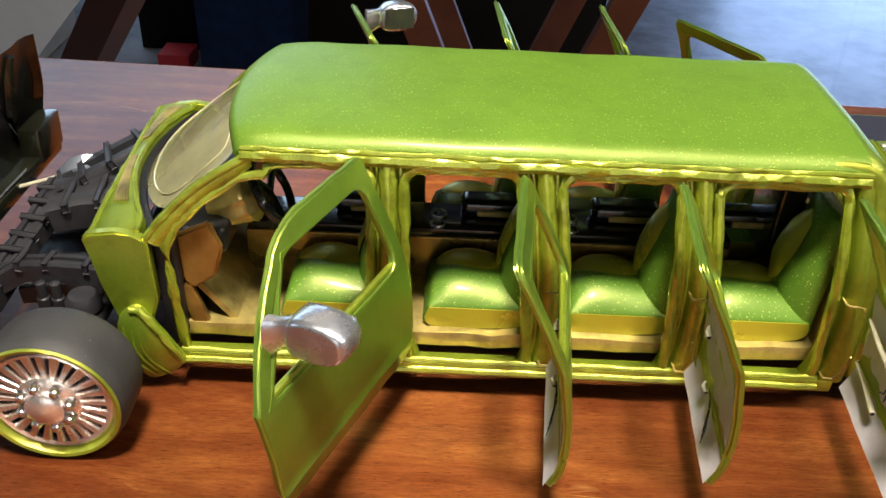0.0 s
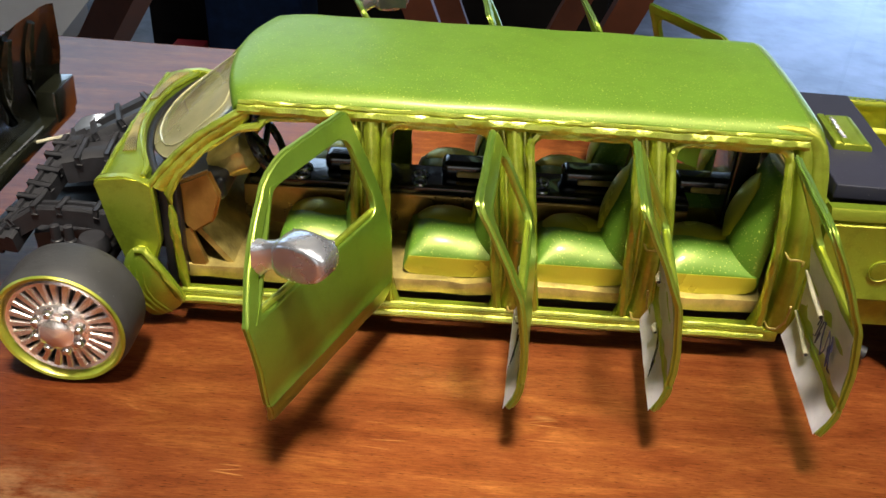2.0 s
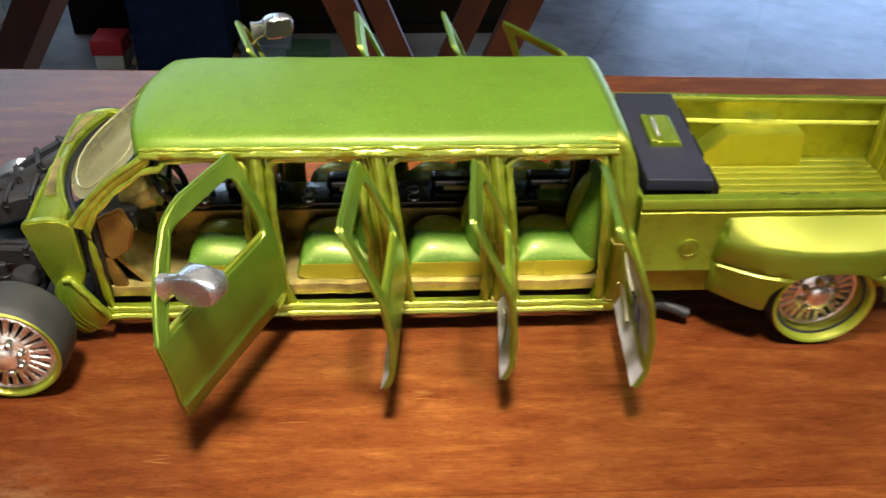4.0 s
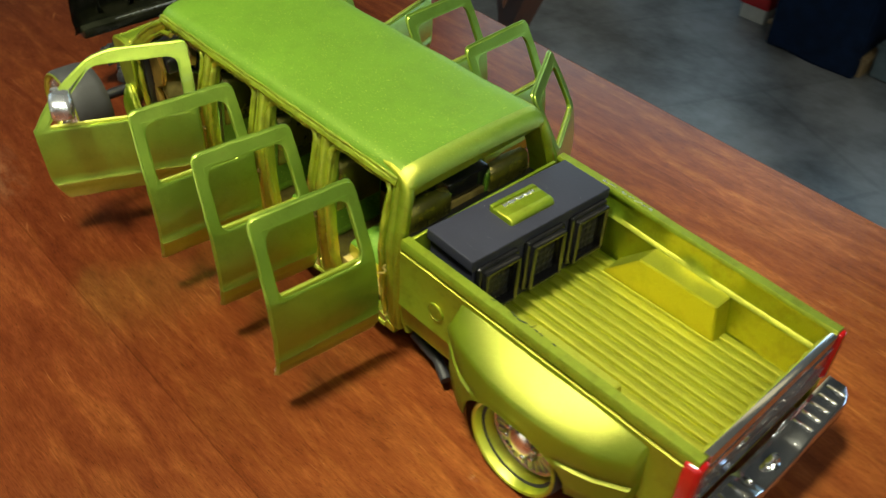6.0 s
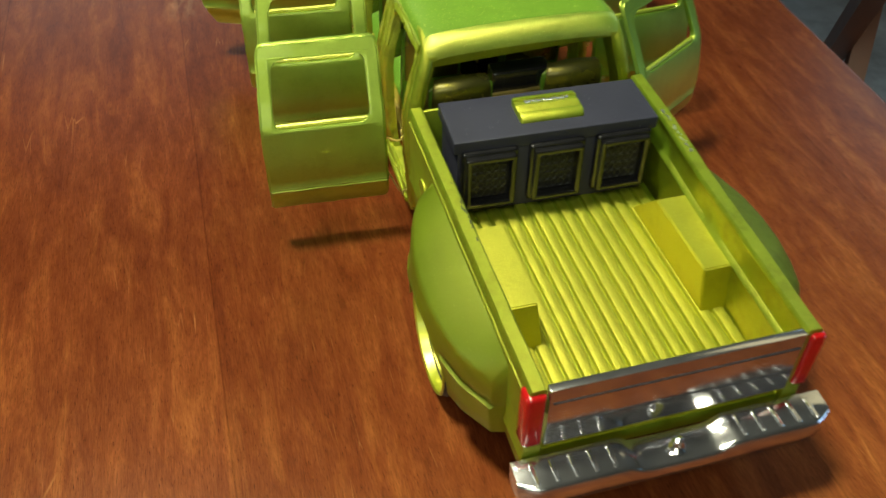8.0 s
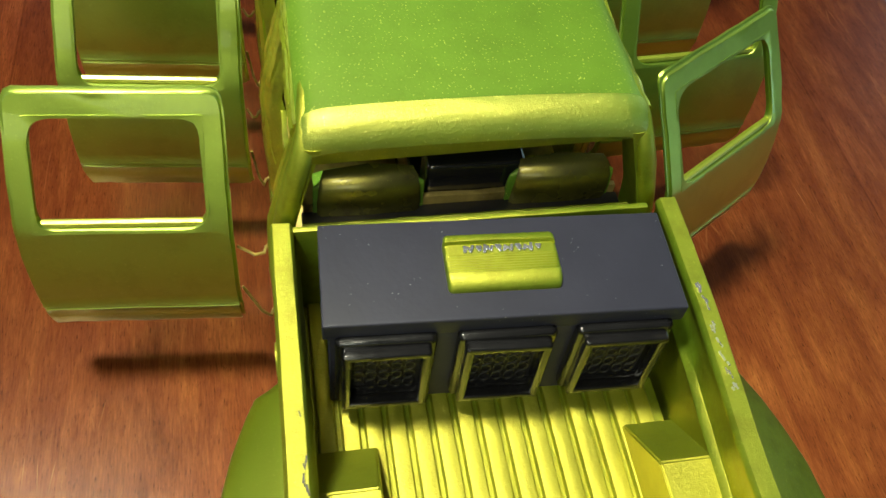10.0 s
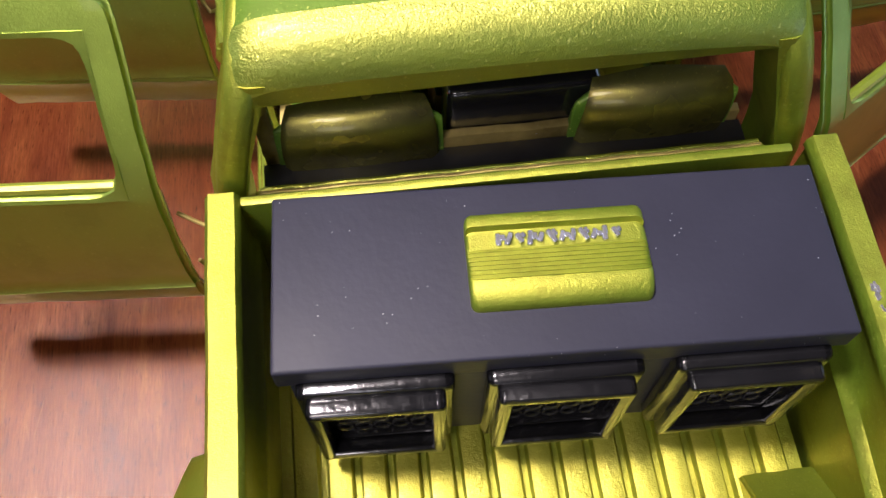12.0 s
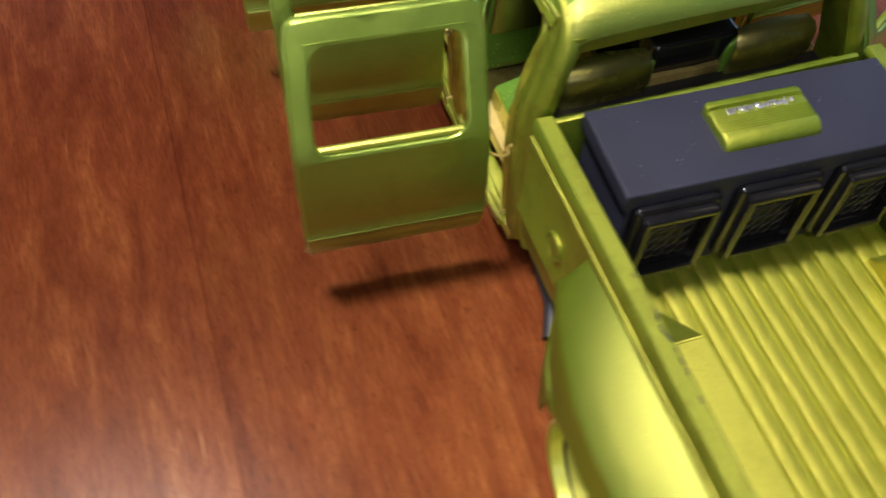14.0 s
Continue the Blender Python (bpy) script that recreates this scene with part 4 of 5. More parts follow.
# doors: hinged at the rear edge, f points from hinge to free edge
def door(hx, w, theta, s, front=False, mirror=False, panel=False, hy=1.1, rods=False):
    ct, st = math.cos(radians(theta)), math.sin(radians(theta))
    f = Vector((-ct, s * st, 0))
    n = Vector((st, s * ct, 0))
    org = Vector((hx, s * hy, 0))

    def amax(z):
        if not front:
            return w - 0.05 * max(0, z - 1.25) / 0.6
        if z < 0.72:
            return lerp(w - 0.16, w - 0.03, (z - 0.40) / 0.32)
        if z < 1.24:
            return lerp(w - 0.04, w, (z - 0.72) / 0.5)
        return w * table_of([(1.25, 0.985), (1.4, 0.92), (1.5, 0.86), (1.65, 0.74), (1.75, 0.645), (1.8, 0.585), (1.83, 0.52), (1.85, 0.46)], z)

    def pos(a, z, depth):
        out = table_of(LEAN, z) + (0.012 if abs(z - 0.64) < 0.015 else 0)
        if z < 0.62:
            out -= 0.02 * ((0.62 - z) / 0.18) ** 2
        return org + f * a + n * (out - depth) + Vector((0, 0, z))

    zs = [0.405, 0.43, 0.50, 0.57, 0.625, 0.64, 0.655, 0.75, 0.9, 1.05, 1.16, 1.2, 1.225, 1.25, 1.35, 1.45, 1.55, 1.65, 1.72, 1.76, 1.80, 1.83, 1.845]
    WZ0, WZ1 = 12, 18
    us = 8
    bm = bmesh.new()
    grid = {}

    def aval(i, z):
        am = amax(z)
        e0, e1 = 0.12, 0.115
        trim = {0.405: 0.012, 1.80: 0.006, 1.83: 0.025, 1.845: 0.06}.get(z, 0.0)
        if i == 0:
            return trim
        if i == us + 2:
            return am - trim
        return lerp(e0, max(am - e1, e0 + 0.05), (i - 1) / us)

    for j, z in enumerate(zs):
        for i in range(us + 3):
            for d, dep in ((0, 0.0), (1, 0.048 if z < 1.22 else 0.045)):
                grid[i, j, d] = bm.verts.new(pos(aval(i, z), z, dep))
    cell = lambda i, j: not (WZ0 <= j < WZ1 and 1 <= i <= us)
    nx, nz = us + 2, len(zs) - 1
    for j in range(nz):
        for i in range(nx):
            if not cell(i, j):
                continue
            bm.faces.new([grid[i, j, 0], grid[i + 1, j, 0], grid[i + 1, j + 1, 0], grid[i, j + 1, 0]])
            bm.faces.new([grid[i, j, 1], grid[i, j + 1, 1], grid[i + 1, j + 1, 1], grid[i + 1, j, 1]])
            for (di, dj, p, q) in ((-1, 0, (i, j), (i, j + 1)), (1, 0, (i + 1, j), (i + 1, j + 1)), (0, -1, (i, j), (i + 1, j)), (0, 1, (i, j + 1), (i + 1, j + 1))):
                a, b = i + di, j + dj
                if a < 0 or b < 0 or a >= nx or b >= nz or not cell(a, b):
                    bm.faces.new([grid[(*p, 0)], grid[(*q, 0)], grid[(*q, 1)], grid[(*p, 1)]])
    bmesh.ops.recalc_face_normals(bm, faces=bm.faces)
    sharp = [e for e in bm.edges if len(e.link_faces) == 2 and e.calc_face_angle(0) > radians(50)]
    bmesh.ops.bevel(bm, geom=sharp, offset=0.019, segments=3, affect="EDGES", clamp_overlap=True)
    jitter(bm, 0.006, 8)
    d = part("door", bm, DOORG, truck, "open green door shell with an empty window frame", angle=45)
    # rim with rounded corners inside the window opening
    zb, zt = zs[WZ0], zs[WZ1]
    eb, et = max(amax(zb) - 0.115, 0.17), max(amax(zt) - 0.115, 0.17)
    ring = [Vector((0.12, zb)), Vector((eb, zb)), Vector((et, zt)), Vector((0.12, zt))]
    rad, lap = 0.11, 0.022
    rings = []
    for q in range(4):
        c, d1, d2 = ring[q], (ring[q - 1] - ring[q]).normalized(), (ring[(q + 1) % 4] - ring[q]).normalized()
        for k in range(7):
            a = c + d1 * rad * (1 - k / 6) ** 2 + d2 * rad * (k / 6) ** 2 - (d1 + d2) * 0.004
            b = c + d1 * rad * max(0, 1 - k / 3) + d2 * rad * max(0, k / 3 - 1) - (d1 + d2) * lap
            m = lerp(a, b, 0.12)
            rings.append([pos(a[0], a[1], 0.012), pos(m[0], m[1], 0.0), pos(b[0], b[1], -0.003), pos(b[0], b[1], 0.049), pos(m[0], m[1], 0.046), pos(a[0], a[1], 0.036)])
    bm = bmesh.new()
    loft(bm, rings + [rings[0]], cap=False)
    bmesh.ops.remove_doubles(bm, verts=bm.verts, dist=0.0005)
    jitter(bm, 0.006, 8)
    part("window_rim", bm, DOORG, d, angle=35)
    # window ledge
    bm = bmesh.new()
    tube(bm, [pos(lerp(0.1, amax(1.25) - 0.12, i / 10), 1.235, 0.03) for i in range(11)], 0.022, 8)
    part("window_ledge", bm, BED, d)
    if panel:
        # filler skin on the inside
        bm = bmesh.new()
        zz = [0.412, 0.52, 0.64, 0.8, 0.95, 1.1, 1.18]
        rr = []
        for z in zz:
            rr.append([pos(lerp(0.008, amax(z) - 0.018, i / 8), z, 0.053) for i in range(9)])
        loft(bm, rr, close=False, cap=False)
        bmesh.ops.solidify(bm, geom=list(bm.faces), thickness=0.02)
        jitter(bm, 0.008, 9)
        pan = part("inner_panel", bm, PUTTY, d, "pale grey filler skin with ink scrawls")
        for z, a0, a1 in (((1.0, 0.04, 0.50), (0.66, 0.04, 0.46)) if rods else ((0.98, 0.24, 0.31), (0.68, 0.40, 0.46))):
            drop = 0.05 if rods else 0.03
            bm = bmesh.new()
            tube(bm, [pos(a0, z, 0.078), pos(lerp(a0, a1, 0.5), z - drop * 0.4, 0.092), pos(a1, z - drop, 0.09)], [0.010, 0.017, 0.018], 12)
            part("hinge_tube", bm, CREAM, d, "cream glued hinge tube")
            bm = bmesh.new()
            tube(bm, [pos(a1 - 0.02, z - drop, 0.09), pos(a1 + 0.004, z - drop, 0.09)], 0.012, 10)
            part("tube_bore", bm, BLACKP, d)
        bm = bmesh.new()
        for k in range(5 if rods else 3):
            if rods:
                tube(bm, [pos(0.45 + 0.08 * k + 0.05 * math.sin(2.1 * k + i), 0.85 + 0.12 * math.sin(1.3 * i + k), 0.0745) for i in range(5)], 0.0045, 5)
            else:
                tube(bm, [pos(0.5 + 0.03 * k + 0.05 * i, 0.72 - 0.02 * k - 0.07 * i, 0.0745) for i in range(4)], 0.003, 5)
        part("ink_scrawl", bm, INK if rods else BLACKP, d)
    for z in (1.0, 0.66):
        # bent wire from pillar to door
        p0 = Vector((hx - 0.10, s * 0.93, z - 0.04 if z > 0.9 else 0.36))
        p1 = p0 + Vector((0.0, s * 0.10, -0.01))
        p2 = p1 + Vector((0.10, s * 0.02, 0.015))
        p3 = pos(0.0, z, 0.1)
        bm = bmesh.new()
        tube(bm, [p0 + Vector((0, 0, 0.05)), p0 + Vector((0, 0, 0.015)), lerp(p0, p1, 0.25), lerp(p0, p1, 0.8), p1 + Vector((0.012, 0, 0)), lerp(p1, p2, 0.6), lerp(p2, p3, 0.3), lerp(p2, p3, 0.8), p3], 0.0085, 8)
        part("hinge_wire", bm, BRASS, d, "bent brass wire hinge")
    if mirror:
        # rounded mirror shell on a forked foot at the window's front corner
        c = org + f * (w - 0.33) + n * 0.16 + Vector((0, 0, 1.565))
        bm = bmesh.new()
        rings = []
        for k, sc in ((-0.085, 0.90), (-0.075, 0.97), (-0.04, 1.0), (0.02, 1.0), (0.06, 0.98), (0.085, 0.94), (0.100, 0.87), (0.104, 0.78), (0.103, 0.66), (0.106, 0.4), (0.108, 0.15)):
            ring = []
            for q in range(28):
                a = 2 * math.pi * q / 28
                ca, sa = math.cos(a), math.sin(a)
                wide = 0.172 * math.copysign(abs(ca) ** 0.66, ca)
                tall = 0.124 * math.copysign(abs(sa) ** 0.62, sa) * (1 - 0.18 * max(0, ca)) + 0.012 * ca
                ring.append(c + f * k + n * wide * sc + Vector((0, 0, tall * sc)))
            rings.append(ring)
        loft(bm, rings)
        part("mirror_housing", bm, SILVER, d, "silver painted door mirror", angle=60)
        bm = bmesh.new()
        box(bm, -0.135, 0.135, -0.095, 0.095, -0.004, 0.004, 0.003, 1)
        for v in bm.verts:
            v.co = c - f * 0.088 + n * v.co.x + Vector((0, 0, v.co.y)) + f * v.co.z
        part("mirror_glass", bm, CHROME, d)
        bm = bmesh.new()
        root = org + f * (w - 0.27) + Vector((0, 0, 1.49)) - n * 0.12
        tip = c - n * 0.13
        rings = []
        for k, (hw, ht) in enumerate(((0.05, 0.13), (0.042, 0.10), (0.04, 0.085), (0.05, 0.085))):
            o = lerp(root, tip, k / 3)
            rings.append([o + f * hw * math.copysign(abs(math.cos(a * math.pi / 8)) ** 0.6, math.cos(a * math.pi / 8)) + Vector((0, 0, ht * math.copysign(abs(math.sin(a * math.pi / 8)) ** 0.6, math.sin(a * math.pi / 8)))) for a in range(16)])
        loft(bm, rings)
        part("mirror_arm", bm, SILVER, d)
    return d


door(-3.23, 1.56, 67, -1, front=True, mirror=True)
door(-2.24, 1.06, 85, -1, panel=True)
door(-1.33, 0.99, 85, -1, panel=True)
door(-0.34, 1.02, 86, -1, panel=True, hy=1.18, rods=True)
door(-3.33, 1.56, 73, 1, front=True, mirror=True)
door(-2.27, 1.05, 86, 1)
door(-1.36, 1.05, 86, 1)
door(-0.34, 1.05, 58, 1)


# ---- bed ----
BX0, BX1 = -0.24, 2.70
for s in (-1, 1):
    rings = []
    inner = [(0.895, 1.29), (0.89, 1.125), (0.872, 1.105), (0.866, 1.09), (0.874, 1.072), (0.888, 0.60)] if s < 0 else [(0.905, 1.29), (0.90, 1.125), (0.874, 1.105), (0.867, 1.09), (0.876, 1.072), (0.895, 0.60)]
    prof = [(0.965, 0.40), (0.98, 0.62), (1.016, 0.655), (1.014, 0.675), (1.004, 0.70), (1.003, 1.235), (0.978, 1.25), (0.982, 1.262), (1.003, 1.275), (1.0, 1.335), (0.985, 1.36), (0.905, 1.36), (0.89, 1.34), (0.89, 1.31)] + inner + [(0.93, 0.40)]
    for i in range(23):
        x = lerp(BX0, BX1, i / 22)
        off = table_of([(-0.24, 0.06), (0.4, 0.045), (1.2, -0.01), (2.7, -0.07)], x) if s > 0 else 0
        rings.append([Vector((x, s * y + off, z)) for y, z in prof])
    bm = bmesh.new()
    loft(bm, rings)
    bmesh.ops.bevel(bm, geom=[e for e in bm.edges if e.calc_face_angle(0) > radians(60)], offset=0.012, segments=2, affect="EDGES")
    jitter(bm, 0.004, 4)
    part("bed_side", bm, GREEN, truck, "lime green pickup bed side with a moulded rail", angle=50)
    # wheel box inside the bed
    bm = bmesh.new()
    foot, top, low, high = ((0.65, 1.00, 0.565, 0.61) if s < 0 else (0.68, 1.04, 0.66, 0.63))
    rings = [[Vector((foot, s * y, z)) for y, z in ((low, 0.66), (0.93, 0.66), (0.93, 0.718), (low, 0.718))],
             [Vector((top, s * y, z)) for y, z in ((low, 0.66), (0.93, 0.66), (0.93, 1.092), (high, 1.092))],
             [Vector((x0, s * y, z)) for x0, y, z in ((1.88, low, 0.66), (1.88, 0.93, 0.66), (1.82, 0.93, 1.092), (1.82, high, 1.092))]]
    loft(bm, rings)
    bmesh.ops.bevel(bm, geom=list(bm.edges), offset=0.010, segments=2, affect="EDGES")
    part("wheel_box", bm, TUB, truck, "yellow-green wheel box in the bed")
    # flared dually fender
    bm = bmesh.new()
    cxw, czw, ra = 1.40, 0.46, 0.53
    ridge_ = [(0.42, 0.09), (0.47, 0.13), (0.55, 0.18), (0.65, 0.23), (0.75, 0.275), (0.9, 0.325), (1.1, 0.375), (1.35, 0.395), (1.6, 0.385), (1.85, 0.34), (2.05, 0.28), (2.2, 0.19), (2.36, 0.07)]
    lower_ = [(0.42, 0.03), (0.5, 0.09), (0.65, 0.20), (0.8, 0.285), (1.0, 0.35), (1.4, 0.39), (1.75, 0.355), (2.1, 0.24), (2.36, 0.08)]
    swell = 1.1 if s > 0 else 0.93
    rows_ = []
    NX = 72
    for i in range(NX + 1):
        u = i / NX
        row = []
        end = min(1.0, u / 0.012, (1 - u) / 0.01)
        for k in range(14):
            front = 0.50 - 0.08 * min(1, k / 8) + (0.02 if k > 10 else 0)
            x = lerp(front, 2.36, u)
            dx = abs(x - cxw)
            zb = table_of([(0.42, 0.46), (0.85, 0.41), (1.9, 0.46), (2.4, 0.50)], x)
            if dx < ra:
                zb = max(zb, czw + math.sqrt(ra * ra - dx * dx) * 0.72)
            br, bl = 0.86 * swell * table_of(ridge_, x), swell * table_of(lower_, x)
            zb -= 0.005
            zc = max(0.77, zb + 0.03)
            cr = min(1, max(0, (0.74 - zb) / 0.1))
            y, z = [(-0.01, 1.20), (0.36 * br, 1.142), (0.70 * br, 1.082), (0.94 * br, 1.036), (br, 1.018), (br + 0.012, 0.985), (lerp(br, bl, 0.30) + 0.008, lerp(0.965, zc, 0.3)), (lerp(br, bl, 0.55) + 0.004, lerp(0.965, zc, 0.6)),
                    (lerp(br, bl, 0.84), zc + 0.02), (lerp(br, bl, 0.86) - 0.022 * cr, zc), (lerp(br, bl, 0.90) + 0.012 * cr, zc - 0.022), (lerp(br, bl, 0.98), lerp(zc, zb, 0.6)), (bl, zb + 0.012), (bl - 0.012, zb)][k]
            row.append(Vector((x, s * (lerp(0.985, 1.0 + y, end)), z)))
        rows_.append(row)
    loft(bm, rows_, close=False, cap=False)
    bmesh.ops.solidify(bm, geom=list(bm.faces), thickness=0.03)
    # Near flare takes the lit copy, far flare the darker lacquer.
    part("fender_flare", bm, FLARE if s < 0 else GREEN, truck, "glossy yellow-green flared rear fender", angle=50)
    # tail lamp
    bm = bmesh.new()
    lo, hi = (-1.02, -0.885) if s < 0 else (0.84, 0.955)
    box(bm, 2.665 if s > 0 else 2.60, 2.735, lo, hi, 0.83, 1.325, 0.04, 4)
    for v in bm.verts:
        v.co.y += s * 0.03 * math.sin((v.co.z - 0.83) / 0.5 * math.pi)
    part("tail_lamp", bm, RED, truck, "red tail lamp")

bm = bmesh.new()
box(bm, BX0, BX1 - 0.04, -0.90, 0.90, 0.55, 0.680)
bed_floor = part("bed_floor", bm, GREEN, truck, "ribbed yellow-green bed floor")
for k in range(15):
    y = -0.80 + 1.6 * k / 14
    bm = bmesh.new()
    rings = [[Vector((x, y + w, z)) for w, z in ((-0.047, 0.676), (-0.044, 0.700), (-0.037, 0.708), (-0.015, 0.711), (0.015, 0.711), (0.037, 0.708), (0.044, 0.700), (0.047, 0.676))] for x in (BX0 + 0.03, 0.8, 1.8, BX1 - 0.08)]
    loft(bm, rings)
    part("rib", bm, TUB, bed_floor)
bm = bmesh.new()
box(bm, BX0, BX0 + 0.035, -0.9, 0.9, 0.5, 1.335, 0.012)
part("bed_front_wall", bm, GREEN, truck)
bm = bmesh.new()
box(bm, 2.655, 2.715, -0.875, 0.82, 0.80, 1.345, 0.012)
gate = part("tailgate", bm, CHROME, truck, "mirror chrome tailgate")
bm = bmesh.new()
box(bm, 2.635, 2.652, -0.86, 0.80, 0.6, 1.31, 0.0)
part("tailgate_liner", bm, TUB, gate)
for k in range(9):
    bm = bmesh.new()
    y = -0.76 + 0.183 * k
    box(bm, 2.612, 2.640, y - 0.035, y + 0.035, 0.66, 1.28, 0.008, 1)
    part("liner_rib", bm, TUB, gate)
bm = bmesh.new()
for z in (1.22, 1.0):
    tube(bm, [(2.718, -0.85, z), (2.718, 0.80, z)], 0.006, 6)
part("crease_line", bm, CHROME, gate)
# rear bumper with a dropped centre
bm = bmesh.new()
rings = []
for i in range(31):
    y = lerp(-1.09, 1.09, i / 30)
    dip = 0.07 * min(1, max(0, (0.34 - abs(y)) / 0.06))
    tip = 0.07 * max(0, (abs(y) - 0.98) / 0.11)
    top = 0.70 - dip
    rings.append([Vector((2.72, y, top)), Vector((2.93 - tip, y, top - 0.005)), Vector((2.955 - tip, y, top - 0.03)), Vector((2.955 - tip, y, 0.50 + tip * 0.3)), Vector((2.93 - tip, y, 0.47 + tip)), Vector((2.74, y, 0.47 + tip))])
loft(bm, rings)
bump_ = part("rear_bumper", bm, CHROME, truck, "chrome step bumper with crumpled plating", angle=50)
for sgn in (-1, 1):
    for k in range(5):
        y = sgn * (0.45 + 0.13 * k)
        bm = bmesh.new()
        box(bm, 2.76, 2.92, y - 0.014, y + 0.014, 0.695, 0.712, 0.005, 1)
        part("step_rib", bm, CHROME, bump_)
bm = bmesh.new()
lathe(bm, [(0.05, 0.0), (0.055, 0.03), (0.03, 0.05), (0.045, 0.08), (0.03, 0.115), (0.005, 0.125)], (2.86, 0, 0.62), "z", 20)
part("tow_ball", bm, CHROME, bump_)
for s in (-1,):
    bm = bmesh.new()
    lathe(bm, [(0.085, 0.0), (0.085, 0.012), (0.078, 0.014), (0.072, 0.006), (0.066, 0.012), (0.001, 0.012)], (0, 0, 0), "y", 28)
    for v in bm.verts:
        v.co = Vector((0.22 + v.co.x, s * (1.003 + v.co.y), 0.89 + v.co.z))
    part("fuel_cap", bm, GREEN, truck, "round fuel filler cap outline")
    bm = bmesh.new()
    tube(bm, [(-0.2, -0.84, 0.19), (0.15, -0.88, 0.17), (0.36, -0.97, 0.13)], 0.05, 14)
    part("exhaust_pipe", bm, ENGINE, truck, "short dark exhaust pipe")

# Silvery flecks set glints on the far rail, along with its chips.
bm = bmesh.new()
for i in range(40):
    x = 0.30 + 0.62 * random.random() ** 1.3
    y = table_of([(-0.24, 0.06), (0.4, 0.045), (1.2, -0.01), (2.7, -0.07)], x) + 0.936 + 0.026 * (random.random() - 0.5) + 0.02 * (x - 0.5)
    r = 0.0018 + 0.0028 * random.random()
    m = Matrix.Translation((x, y, 1.3595 + 0.00015 * i)) @ Matrix.Rotation(0.5 * random.random() - 0.2, 4, "Z")
    box(bm, -r * 2.6, r * 2.6, -r, r, -0.006, 0.004, 0, 1, m)
tagged(part("rail_glint_chips", bm, SILVER, truck, "silvery flecks for the glints and chips on the rail", flat=True), kind="stuff")

bm = bmesh.new()
for i in range(12):
    x = 0.72 + 0.75 * random.random()
    r = 0.002 + 0.003 * random.random()
    m = Matrix.Translation((x, -0.925 + 0.02 * random.random(), 1.3595 + 0.0002 * i)) @ Matrix.Rotation(0.5 * random.random() - 0.25, 4, "Z")
    box(bm, -r * 5, r * 5, -r, r, -0.006, 0.004, 0, 1, m)
tagged(part("rail_wear", bm, ENGINE, truck, "dark scuffs through the rail's paint", flat=True), kind="stuff")

# ---- chassis and engine bay ----
bm = bmesh.new()
for s in (-1, 1):
    lo, hi = sorted((s * 0.42, s * 0.56))
    box(bm, -5.3, -4.6, lo, hi, 0.62, 0.78, 0.02)
    box(bm, -4.7, 2.4, lo, hi, 0.22, 0.36, 0.02)
for x in (-5.1, -2, 0.5, 2.3):
    box(bm, x - 0.06, x + 0.06, -0.55, 0.55, 0.62 if x < -4 else 0.2, 0.74 if x < -4 else 0.34, 0.015)
part("chassis_frame", bm, BLACKP, truck, "satin black chassis rails")
for x, r in ((-5.34, 0.06), (1.40, 0.07)):
    bm = bmesh.new()
    tube(bm, [(x, -1.2, 0.46), (x, 1.2, 0.46)], r, 12)
    for s in (-1, 1):
        tube(bm, [(x + 0.18, s * 0.6, 0.3), (x + 0.18, s * 0.7, 0.5 if x > 0 else 0.78)], 0.07, 12)
    part("axle", bm, BLACKP, truck)
def ribbed_beam(name, pts, wide, tall, label="", ribs=0, mat_=None):
    """A squared beam along pts with raised ribs across its top."""
    bm = bmesh.new()
    pts = [Vector(p) for p in pts]
    rings = []
    for i, p in enumerate(pts):
        d = (pts[min(i + 1, len(pts) - 1)] - pts[max(i - 1, 0)]).normalized()
        a = d.cross(Vector((0, 0, 1))).normalized()
        u = a.cross(d)
        rings.append([p + a * wide * q + u * tall * r for q, r in ((-1, -1), (-1, 0.75), (-0.8, 1), (-0.35, 1), (-0.3, 0.7), (0.3, 0.7), (0.35, 1), (0.8, 1), (1, 0.75), (1, -1))])
    loft(bm, rings)
    jitter(bm, 0.012, 10)
    beam = part(name, bm, mat_ or ENGINE, truck, label, angle=35)
    for k in range(ribs):
        bm = bmesh.new()
        t = (k + 0.7) / (ribs + 0.4) * (len(pts) - 1)
        i = min(int(t), len(pts) - 2)
        p = lerp(pts[i], pts[i + 1], t - i)
        d = (pts[i + 1] - pts[i]).normalized()
        a = d.cross(Vector((0, 0, 1))).normalized()
        u = a.cross(d)
        m = Matrix((d, a, u)).transposed().to_4x4()
        m.translation = p + u * tall
        box(bm, -0.018, 0.018, -wide * 1.1, wide * 1.1, -0.05, 0.008 + 0.008 * (k % 3), 0.006, 1, m)
        jitter(bm, 0.012, 10)
        part("rib", bm, mat_ or ENGINE, beam, angle=35)
    return beam


